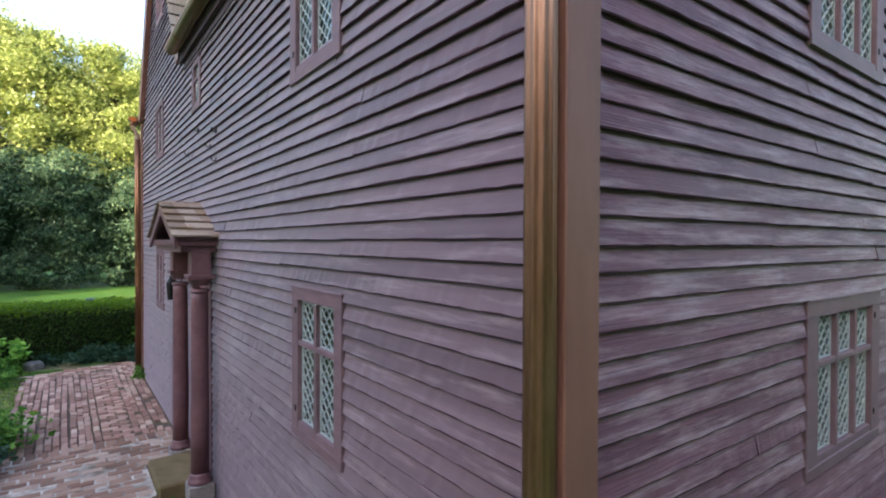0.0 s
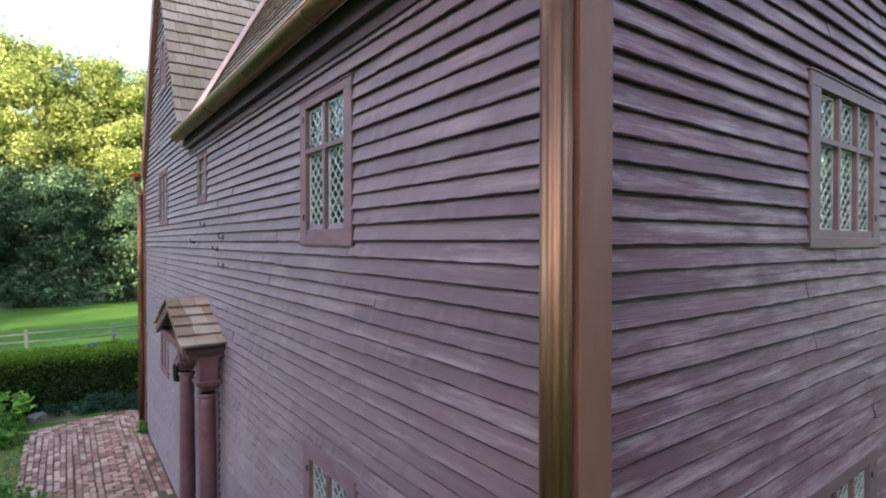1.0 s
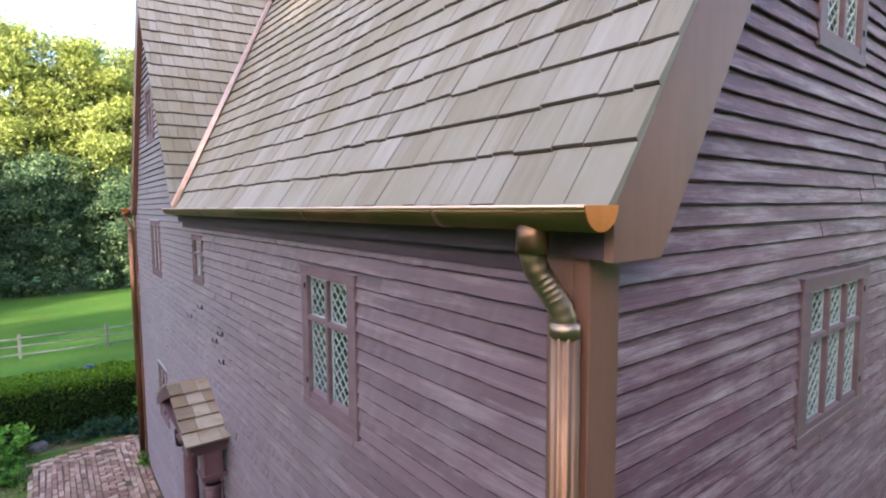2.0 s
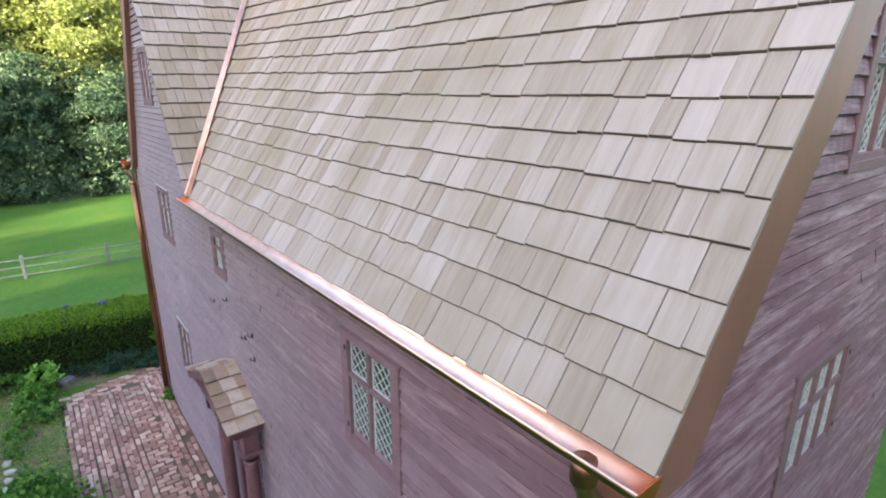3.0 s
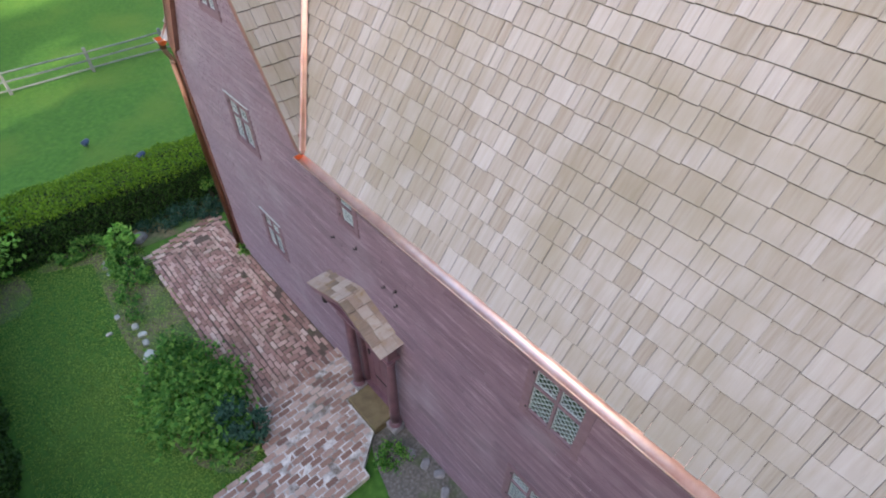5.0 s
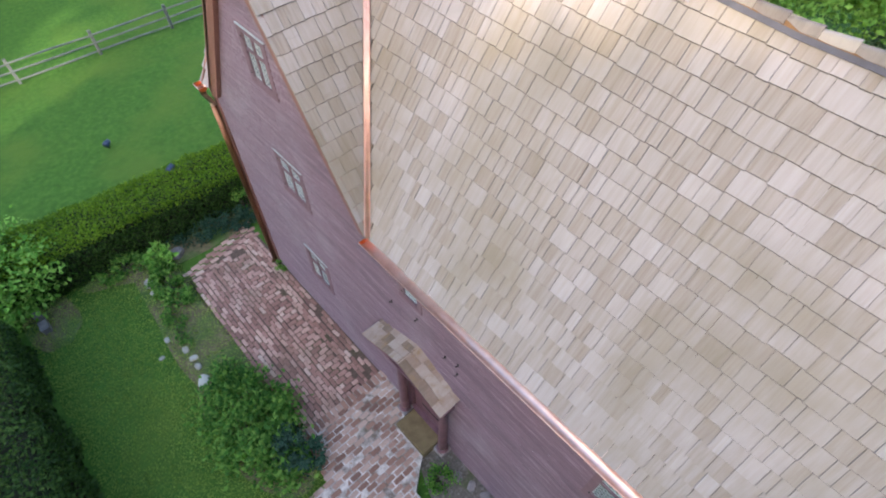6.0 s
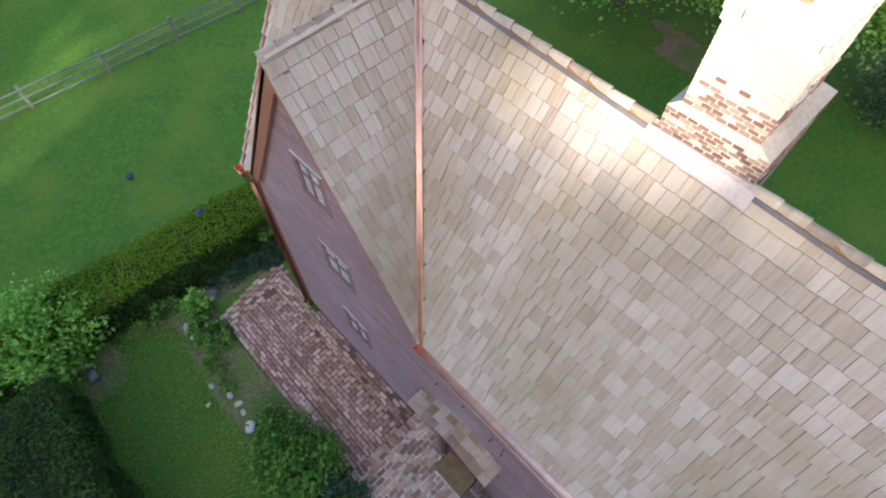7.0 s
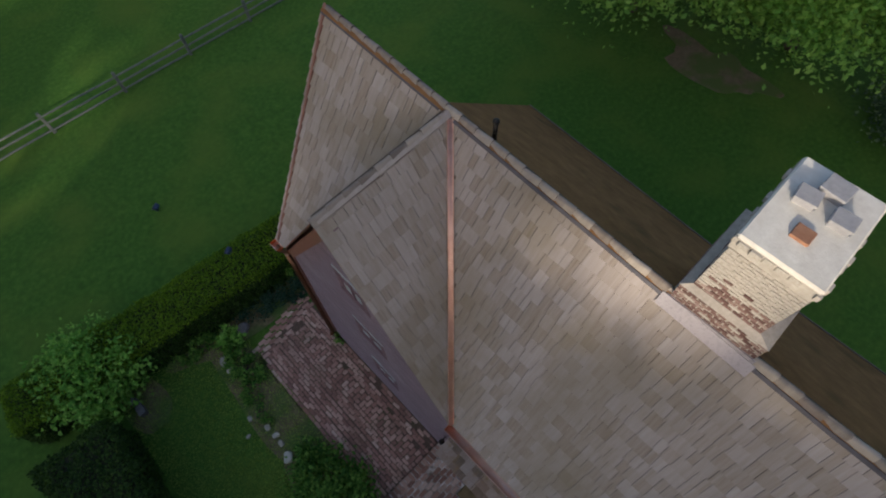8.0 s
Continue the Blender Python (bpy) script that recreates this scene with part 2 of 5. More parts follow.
M["soil"] = material("bed_soil", [(0.3, (0.090, 0.074, 0.041)), (0.6, (0.198, 0.174, 0.090)), (0.8, (0.276, 0.240, 0.144))], scale=(9, 9, 9), rough=0.95, bump=0.8, bump_dist=0.02, world_space=True, stain=(0.078, 0.150, 0.034), stain_scale=1.6, stain_at=(0.42, 0.62))
M["stony"] = material("stony_soil", [(0.3, (0.10, 0.088, 0.070)), (0.55, (0.19, 0.165, 0.140)), (0.75, (0.36, 0.33, 0.30))], scale=(22, 22, 22), rough=0.95, bump=0.9, bump_dist=0.02, world_space=True, stain=(0.085, 0.125, 0.035), stain_scale=1.3, stain_at=(0.52, 0.66))
M["bare"] = material("bare_earth", [(0.3, (0.12, 0.095, 0.06)), (0.7, (0.20, 0.155, 0.11))], scale=(5, 5, 5), rough=0.95, bump=0.6, bump_dist=0.02, world_space=True, stain=(0.085, 0.13, 0.035), stain_scale=0.9, stain_at=(0.42, 0.55))
M["stone"] = material("pale_stone", [(0.3, (0.25, 0.245, 0.20)), (0.7, (0.45, 0.45, 0.39))], scale=(10, 10, 10), rough=0.85, pick="object", pick_amount=0.4, bump=0.5)
M["fieldstone"] = material("grey_fieldstone", [(0.3, (0.16, 0.145, 0.145)), (0.7, (0.32, 0.295, 0.29))], scale=(9, 9, 9), rough=0.9, bump=0.6)
# Dark butts: end grain plus the shadow line under each course.
M["endgrain_shadow"] = material("dark_end_grain_and_shadow", [(0.3, (0.045, 0.034, 0.027)), (0.7, (0.105, 0.082, 0.066))], scale=(20, 20, 20), rough=0.95, bump=0.3)
M["board_shadow"] = material("dark_board_shadow", [(0.3, (0.050, 0.022, 0.036)), (0.7, (0.105, 0.054, 0.074))], scale=(9, 9, 9), rough=0.9, bump=0.3, spec=0.1)
M["slab"] = material("mossy_step_stone", [(0.3, (0.12, 0.085, 0.04)), (0.7, (0.20, 0.15, 0.075))], scale=(6, 6, 6), rough=0.85, bump=0.5, stain=(0.12, 0.11, 0.035), stain_scale=3)
M["grass"] = material("lawn", [(0.25, (0.036, 0.096, 0.015)), (0.5, (0.055, 0.142, 0.021)), (0.75, (0.092, 0.188, 0.031))], scale=(7, 7, 7), rough=0.9, bump=0.7, bump_dist=0.02, fine=9, world_space=True, stain=(0.095, 0.168, 0.026), stain_scale=0.45, stain_at=(0.46, 0.75), spec=0.15)
M["fence"] = material("weathered_grey_rail", [(0.3, (0.085, 0.098, 0.092)), (0.7, (0.165, 0.185, 0.178))], scale=(3, 12, 12), rough=0.85, bump=0.4)
M["bark"] = material("tree_bark", [(0.3, (0.05, 0.038, 0.028)), (0.7, (0.13, 0.105, 0.08))], scale=(7, 7, 1.5), rough=0.95, bump=0.8, bump_dist=0.02)
M["deck"] = material("dark_roof_boards", [(0.3, (0.06, 0.045, 0.03)), (0.7, (0.12, 0.09, 0.065))], scale=(4, 4, 4), rough=0.9, bump=0.3)
M["hedge_filler"] = material("hedge_dark_filler", [(0.3, (0.010, 0.014, 0.006)), (0.7, (0.026, 0.032, 0.014))], scale=(12, 12, 12), rough=0.95, bump=0.6)
# Plaster far darker than white, so the rooms look unlit through the panes.
M["plaster"] = material("dark_inner_plaster", [(0.3, (0.075, 0.065, 0.055)), (0.7, (0.12, 0.105, 0.09))], scale=(3, 3, 3), rough=0.9, bump=0.1)
M["floorwood"] = material("inner_floor_boards", [(0.3, (0.11, 0.07, 0.04)), (0.7, (0.18, 0.12, 0.07))], scale=(1, 14, 14), rough=0.7, bump=0.2)
M["blue"] = material("blue_enamel", [(0.3, (0.014, 0.030, 0.070)), (0.7, (0.032, 0.058, 0.115))], scale=(10, 10, 10), rough=0.4, bump=0.1)
M["grey_box"] = material("grey_weathered_metal", [(0.3, (0.11, 0.11, 0.115)), (0.7, (0.22, 0.215, 0.215))], scale=(10, 10, 10), rough=0.6, bump=0.2)
M["leaf_tree"] = leaf_material("maple_leaves", [(0.25, (0.10, 0.145, 0.028)), (0.5, (0.19, 0.235, 0.045)), (0.75, (0.30, 0.325, 0.070))], 0.5)
# Far crowns get paler leaves than leaf_tree, with the sunlit haze in the colour.
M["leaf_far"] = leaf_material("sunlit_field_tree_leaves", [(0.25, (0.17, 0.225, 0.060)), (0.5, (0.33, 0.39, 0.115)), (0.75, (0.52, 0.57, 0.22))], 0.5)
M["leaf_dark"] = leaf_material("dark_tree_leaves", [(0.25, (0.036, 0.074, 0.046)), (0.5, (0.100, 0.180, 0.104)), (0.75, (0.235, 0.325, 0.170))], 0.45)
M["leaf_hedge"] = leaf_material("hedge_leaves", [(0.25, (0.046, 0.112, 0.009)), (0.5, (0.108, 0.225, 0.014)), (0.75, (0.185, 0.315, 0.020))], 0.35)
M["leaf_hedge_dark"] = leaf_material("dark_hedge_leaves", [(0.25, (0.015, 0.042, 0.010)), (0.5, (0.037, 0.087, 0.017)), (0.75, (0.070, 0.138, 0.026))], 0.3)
M["leaf_rear"] = leaf_material("light_green_tree_leaves", [(0.25, (0.143, 0.325, 0.065)), (0.5, (0.247, 0.481, 0.098)), (0.75, (0.377, 0.611, 0.143))], 0.45)
M["leaf_bush"] = leaf_material("bush_leaves", [(0.25, (0.042, 0.140, 0.026)), (0.5, (0.105, 0.275, 0.046)), (0.75, (0.23, 0.43, 0.080))], 0.45)
M["leaf_blue"] = leaf_material("blue_green_leaves", [(0.25, (0.022, 0.062, 0.036)), (0.5, (0.040, 0.100, 0.060)), (0.75, (0.065, 0.135, 0.085))], 0.25)
M["leaf_pale"] = leaf_material("pale_shrub_leaves", [(0.25, (0.081, 0.241, 0.034)), (0.5, (0.161, 0.391, 0.057)), (0.75, (0.276, 0.517, 0.103))], 0.3)
M["leaf_lawn"] = leaf_material("lawn_blades", [(0.25, (0.130, 0.225, 0.040)), (0.5, (0.235, 0.360, 0.065)), (0.75, (0.36, 0.48, 0.10))], 0.4)
glass = bpy.data.materials.new("old_window_glass")
glass.use_nodes = True
gb = glass.node_tree.nodes["Principled BSDF"]
gb.inputs["Base Color"].default_value = (0.66, 0.82, 0.80, 1)
gb.inputs["Roughness"].default_value = 0.03
gb.inputs["IOR"].default_value = 1.5
gb.inputs["Transmission Weight"].default_value = 1.0
gb.inputs["Coat Weight"].default_value = 0.4
gb.inputs["Coat IOR"].default_value = 1.6
gn = glass.node_tree.nodes.new("ShaderNodeTexNoise")
gn.inputs["Scale"].default_value = 14.0
gbump = glass.node_tree.nodes.new("ShaderNodeBump")
gbump.inputs["Strength"].default_value, gbump.inputs["Distance"].default_value = 0.25, 0.004
glass.node_tree.links.new(gn.outputs["Fac"], gbump.inputs["Height"])
glass.node_tree.links.new(gbump.outputs[0], gb.inputs["Normal"])
M["glass"] = glass


# ---- mesh building ----
class Geo:
    """Collects vertices and faces for one mesh."""

    def __init__(self):
        self.v, self.f = [], []

    def add(self, vs, fs):
        n = len(self.v)
        self.v += [tuple(p) for p in vs]
        self.f += [tuple(i + n for i in q) for q in fs]
        return self

    def box(self, lo, hi, m=None):
        (a, b, c), (d, e, g) = lo, hi
        vs = [(a, b, c), (d, b, c), (d, e, c), (a, e, c), (a, b, g), (d, b, g), (d, e, g), (a, e, g)]
        if m is not None:
            vs = [m @ Vector(p) for p in vs]
        return self.add(vs, [(0, 3, 2, 1), (4, 5, 6, 7), (0, 1, 5, 4), (1, 2, 6, 5), (2, 3, 7, 6), (3, 0, 4, 7)])

    def soft_box(self, lo, hi, r=0.006, m=None):
        """A box with chamfered upright and upper edges."""
        (a, b, c), (d, e, g) = lo, hi
        ring = lambda o, z: [(a + o, b + r, z), (a + r, b + o, z), (d - r, b + o, z), (d - o, b + r, z), (d - o, e - r, z), (d - r, e - o, z), (a + r, e - o, z), (a + o, e - r, z)]
        vs = ring(0, c) + ring(0, g - r) + ring(r * 0.8, g)
        if m is not None:
            vs = [m @ Vector(p) for p in vs]
        fs = [tuple(range(7, -1, -1)), tuple(range(16, 24))]
        for k in (0, 8):
            fs += [(k + i, k + (i + 1) % 8, k + 8 + (i + 1) % 8, k + 8 + i) for i in range(8)]
        return self.add(vs, fs)

    def prism(self, pts, off):
        """A polygon swept by the vector off."""
        n = len(pts)
        off = Vector(off)
        vs = [Vector(p) for p in pts] + [Vector(p) + off for p in pts]
        fs = [tuple(range(n - 1, -1, -1)), tuple(range(n, 2 * n))] + [(i, (i + 1) % n, n + (i + 1) % n, n + i) for i in range(n)]
        return self.add(vs, fs)

    def tube(self, pts, rad, n=10, lobes=0, depth=0.0, cap=True):
        pts = [Vector(p) for p in pts]
        rads = rad if isinstance(rad, (list, tuple)) else [rad] * len(pts)
        vs, fs = [], []
        up = Vector((0.31, 0.17, 0.93))
        for i, p in enumerate(pts):
            d = (pts[min(i + 1, len(pts) - 1)] - pts[max(i - 1, 0)]).normalized()
            if i == 0:
                s = d.cross(up if abs(d.dot(up)) < 0.9 else Vector((1, 0, 0))).normalized()
            else:
                s = (s - d * s.dot(d)).normalized()
            q = d.cross(s)
            for k in range(n):
                a = 2 * math.pi * k / n
                r = rads[i] * (1 + depth * math.cos(lobes * a))
                vs.append(p + s * math.cos(a) * r + q * math.sin(a) * r)
        for i in range(len(pts) - 1):
            fs += [(i * n + k, i * n + (k + 1) % n, (i + 1) * n + (k + 1) % n, (i + 1) * n + k) for k in range(n)]
        if cap:
            fs += [tuple(range(n - 1, -1, -1)), tuple(range((len(pts) - 1) * n, len(pts) * n))]
        return self.add(vs, fs)

    def lathe(self, profile, at, n=20):
        """profile: (radius, height) from below upwards, round the upright line through at."""
        x, y, z = at
        vs = [(x + r * math.cos(2 * math.pi * k / n), y + r * math.sin(2 * math.pi * k / n), z + h) for r, h in profile for k in range(n)]
        fs = [(i * n + k, i * n + (k + 1) % n, (i + 1) * n + (k + 1) % n, (i + 1) * n + k) for i in range(len(profile) - 1) for k in range(n)]
        fs += [tuple(range(n - 1, -1, -1)), tuple(range((len(profile) - 1) * n, len(profile) * n))]
        return self.add(vs, fs)

    def mesh(self, name, mat, smooth=False):
        me = bpy.data.meshes.new(name)
        me.from_pydata(self.v, [], self.f)
        me.materials.append(M[mat])
        if smooth:
            me.polygons.foreach_set("use_smooth", [True] * len(me.polygons))
        return me


def placed(ob):
    """Where ob stands in the world."""
    if ob.parent is None:
        return ob.matrix_basis.copy()
    return placed(ob.parent) @ ob.matrix_parent_inverse @ ob.matrix_basis


def put_under(ob, parent):
    ob.parent = parent
    ob.matrix_parent_inverse = placed(parent).inverted()


def part(name, geo, mat, parent=None, label="", smooth=False):
    me = geo if isinstance(geo, bpy.types.Mesh) else geo.mesh(name, mat, smooth)
    ob = new(name, me)
    if parent is not None:
        put_under(ob, parent)
    if label:
        ob["label"] = label
    return ob


def empty(name, label="", category="", group="", kind="", at=(0, 0, 0)):
    ob = new(name)
    ob.empty_display_size = 0.2
    ob.location = at
    return tagged(ob, label, category, group, kind)


def piece(name, me, parent, m):
    ob = new(name, me)
    put_under(ob, parent)
    ob.matrix_basis = m
    return ob


rng = random.Random(7)

# ---- plan of the house, in metres ----
# x = 0: front wall, y = 0: near gable wall
RX, RZ = 1.885, 8.11                       # main ridge line and its height at the cross gable
EX, EZ = -0.09, 4.70                      # front eave line
Y1 = 9.95                                 # far gable wall
YV, YC = 5.76, 7.79                       # valley foot and cross ridge


def ridge_z(y):
    """The old ridge sinks towards the near gable."""
    return RZ + 0.06 * (max(y, 3.0) - YC)


RZ0 = ridge_z(0.0)
SLOPE = (RZ0 - EZ) / (RX - EX)            # front pitch at the near gable
SLOPE_FAR = (RZ - EZ) / (RX - EX)
CROSS = (RZ - EZ) / (YC - YV)             # pitch of the cross gable
REAR, XR = 1.0, 5.3                       # rear pitch and rear eave
RAKE_Y = -0.131
RZT = 7.99                                # the cross ridge sinks towards its tip
COURSE_F, COURSE_G = 0.0815, 0.0895       # clapboard exposure, front and gable
OPEN_FRONT = [(1.48, 2.13, 1.355, 2.11), (1.505, 2.17, 3.50, 4.265), (4.89, 5.27, 3.94, 4.34), (7.41, 8.09, 3.76, 4.44), (7.40, 8.04, 1.54, 2.26), (4.42, 5.28, 0.12, 2.20), (7.47, 8.03, 5.75, 6.38)]
OPEN_GABLE = [(1.76, 2.79, 3.49, 4.225), (1.76, 2.79, 1.375, 2.105), (1.80, 2.47, 5.54, 6.28)]


def top_front(y):
    """Height of the front wall at y."""
    if y <= YV or y >= 2 * YC - YV:
        return EZ + 0.02
    return EZ + CROSS * (YC - YV - abs(y - YC)) - 0.12


def top_gable(x):
    return min(EZ + SLOPE * (x - EX), RZ0 - REAR * (x - RX)) - 0.08


def span_front(z):
    if z < EZ - 0.03:
        return 0.05, Y1
    h = (z - EZ + 0.12) / CROSS
    return YV + h, 2 * YC - YV - h


def span_gable(z):
    a = max(0.0, (z + 0.08 - EZ) / SLOPE + EX)
    b = min(XR - 0.2, RX + (RZ0 - 0.08 - z) / REAR)
    return a, b


def holes(spans, openings, z0, z1):
    out = [spans]
    for a, b, c, d in openings:
        if z1 <= c or z0 >= d:
            continue
        out = [q for s, e in out for q in ((s, min(e, a)), (max(s, b), e)) if q[1] - q[0] > 0.02]
    return out


def wall_core(name, span, openings, ztop, place, label):
    """A wall of boxes and slanted strips, with its openings left through it."""
    g = Geo()
    cuts = sorted({0.0, ztop, EZ} | {z for o in openings for z in o[2:]} | {EZ + 0.15 * k for k in range(1, int((ztop - EZ) / 0.15) + 1)})
    for z0, z1 in zip(cuts, cuts[1:]):
        if z1 - z0 < 1e-4:
            continue
        lo, hi = span(z0 + 1e-4), span(z1 - 1e-4)
        for a, b in holes(lo, openings, z0, z1):
            c = hi[0] if abs(a - lo[0]) < 1e-6 else a
            d = hi[1] if abs(b - lo[1]) < 1e-6 else b
            if d - c < 0.02:
                d = c + 0.02
            g.prism([place(a, 0, z0), place(b, 0, z0), place(d, 0, z1), place(c, 0, z1)], Vector(place(0, 0.14, 0)) - Vector(place(0, 0, 0)))
    ob = part(name, g, "casing")
    return tagged(ob, label, "wall", kind="structure")


front = lambda u, w, z: (0.012 + w, u, z)      # u along the wall, w inwards
gable = lambda u, w, z: (u, 0.040 + w, z)
wall_front = wall_core("wall_front", span_front, OPEN_FRONT, RZ - 0.2, front, "front wall clad in weathered purple-brown clapboards")
wall_gable = wall_core("wall_gable", span_gable, OPEN_GABLE, RZ0 - 0.12, gable, "gable end wall clad in weathered purple-brown clapboards")

# rear, far and inner surfaces that close the house
g = Geo().box((XR - 0.2, 0.16, 0), (XR - 0.06, YC, EZ - 0.55)).box((4.0, YC, 0), (4.14, Y1 - 0.16, EZ)).box((4.0, YC - 0.14, 0), (XR - 0.2, YC, EZ))
tagged(part("wall_rear", g, "casing"), "rear wall in dark weathered clapboard", "wall", kind="structure")
g = Geo().prism([(0.16, Y1 - 0.14, 0), (4.0, Y1 - 0.14, 0), (4.0, Y1 - 0.14, EZ - 0.1), (RX, Y1 - 0.14, RZ - 0.05), (0.16, Y1 - 0.14, EZ + 0.2)], (0, 0.14, 0))
tagged(part("wall_far_gable", g, "casing"), "far gable wall in dark weathered clapboard", "wall", kind="structure")
tagged(part("floor", Geo().box((0.16, 0.16, 0.02), (XR - 0.2, YC - 0.15, 0.12)).box((0.16, YC - 0.15, 0.02), (4.0, Y1 - 0.15, 0.12)), "floorwood"), "dark wooden floor boards inside the house", "floor", kind="structure")
g = Geo().box((0.16, 0.16, 2.30), (XR - 0.2, YC - 0.15, 2.52)).box((0.16, YC - 0.15, 2.30), (4.0, Y1 - 0.15, 2.52)).box((0.2, 0.16, 4.48), (XR - 0.3, YC - 0.15, 4.62))
tagged(part("ceiling", g, "plaster"), "plain plaster ceiling inside the house", "ceiling", kind="structure")
g = Geo().box((0.16, 3.2, 0.12), (XR - 0.3, 3.3, 4.5)).box((0.16, 6.3, 0.12), (XR - 0.3, 6.4, 4.5)).box((2.9, 0.16, 0.12), (3.0, 6.3, 2.3))
tagged(part("wall_inner", g, "plaster"), "plain plaster partition inside the house", "wall", kind="structure")


# ---- clapboards ----
def board_mesh(name, along, mat, seed, course):
    """One clapboard of unit length: thin above, thick at the butt, slightly waved."""
    r = random.Random(seed)
    n = 26
    vs, fs = [], []
    for i in range(n + 1):
        t = i / n
        w = r.uniform(-0.0012, 0.0012)
        o = r.uniform(-0.0015, 0.0015)
        sec = [(-0.013 + o, w), (-0.001, w), (0.006, course + 0.022), (-0.002, course + 0.022), (-0.0245 + o, w + (0.0055 if along == "y" else 0.0065) + r.uniform(-0.002, 0.003)), (-0.022 + o, w + 0.001)]
        for d, z in sec:
            vs.append((d, t, z) if along == "y" else (t, d, z))
    for i in range(n):
        for k in range(6):
            a, b = i * 6 + k, i * 6 + (k + 1) % 6
            fs.append((a, b, b + 6, a + 6))
    fs += [(5, 4, 3, 2, 1, 0), tuple(n * 6 + k for k in range(6))]
    if along == "x":
        fs = [tuple(reversed(q)) for q in fs]
    me = bpy.data.meshes.new(name)
    me.from_pydata(vs, [], fs)
    me.materials.append(M[mat])
    # Bottom edge and lowest front strip carry a painted shadow line.
    me.materials.append(M["board_shadow"])
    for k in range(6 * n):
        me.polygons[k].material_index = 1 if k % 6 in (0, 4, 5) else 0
    return me


def clad(parent, span, openings, ztop, along, mat, joints):
    course = COURSE_F if along == "y" else COURSE_G
    base = 2.062 - 25 * COURSE_F if along == "y" else 2.0 - 22 * COURSE_G
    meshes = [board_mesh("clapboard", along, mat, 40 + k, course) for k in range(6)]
    r = random.Random(11 if along == "y" else 12)
    k = -1
    while True:
        k += 1
        z = base + k * course
        if z > ztop:
            break
        lo, hi = span(z), span(z + course)
        full = (min(lo[0], hi[0]), max(lo[1], hi[1]))
        if z > EZ - 0.1:
            full = (max(lo[0], hi[0]) + 0.05, min(lo[1], hi[1]) - 0.05)
            if along == "x" and z < EZ + 0.1:
                full = (max(lo[0], hi[0]), full[1])
        if full[1] - full[0] < 0.06:
            continue
        s, e = full
        if along == "y":
            s = max(s, 0.135)
            e = min(e, Y1 - 0.12)
        else:
            s = max(s, 0.106) if z < EZ - 0.15 else max(s, -0.020)
        for a, b in holes((s, e), openings, z + 0.03, z + course - 0.03):
            u = a
            while u < b - 0.02:
                step = r.uniform(*joints)
                w = b if b - (u + step) < 0.5 else u + step
                jz = r.uniform(-0.004, 0.004)
                jo = r.uniform(-0.004, 0.003)
                at = (jo, u, z + jz) if along == "y" else (u, 0.028 + jo, z + jz)
                size = (1, w - u - 0.002, 1) if along == "y" else (w - u - 0.002, 1, 1)
                tilt = Euler((r.uniform(-0.0012, 0.0012), 0, 0) if along == "y" else (0, r.uniform(-0.0012, 0.0012), 0))
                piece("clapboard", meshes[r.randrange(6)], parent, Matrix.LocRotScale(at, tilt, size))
                u = w


# ---- windows ----
def lattice(g, u0, u1, z0, z1, nu, nz, w, half=0.0028):
    """Diamond lead cames in a light."""
    du, dz = (u1 - u0) / nu, (z1 - z0) / nz

    def bar(p, q):
        d = Vector((q[0] - p[0], q[1] - p[1]))
        n = Vector((-d.y, d.x)).normalized() * half
        pts = [(p[0] + n.x, p[1] + n.y), (p[0] - n.x, p[1] - n.y), (q[0] - n.x, q[1] - n.y), (q[0] + n.x, q[1] + n.y)]
        g.append([(a, b) for a, b in pts])

    for sgn in (1, -1):
        for k in range(-nz, nu + nz + 1):
            # lines u = u0 + du * (k + s), z = z0 + dz * s  clipped to the light
            pts = []
            base = u0 + du * k if sgn > 0 else u1 - du * k
            for s in (0.0, float(nz)):
                pts.append((base + sgn * du * s, z0 + dz * s))
            (xa, za), (xb, zb) = pts
            ta, tb = 0.0, 1.0
            dx = xb - xa
            for lim, sg in ((u0, 1), (u1, -1)):
                fa, fb = (xa - lim) * sg, (xb - lim) * sg
                if fa < 0 and fb < 0:
                    ta, tb = 1.0, 0.0
                elif fa < 0:
                    ta = max(ta, fa / (fa - fb))
                elif fb < 0:
                    tb = min(tb, fa / (fa - fb))
            if tb - ta > 1e-3:
                bar((xa + dx * ta, za + (zb - za) * ta), (xa + dx * tb, za + (zb - za) * tb))


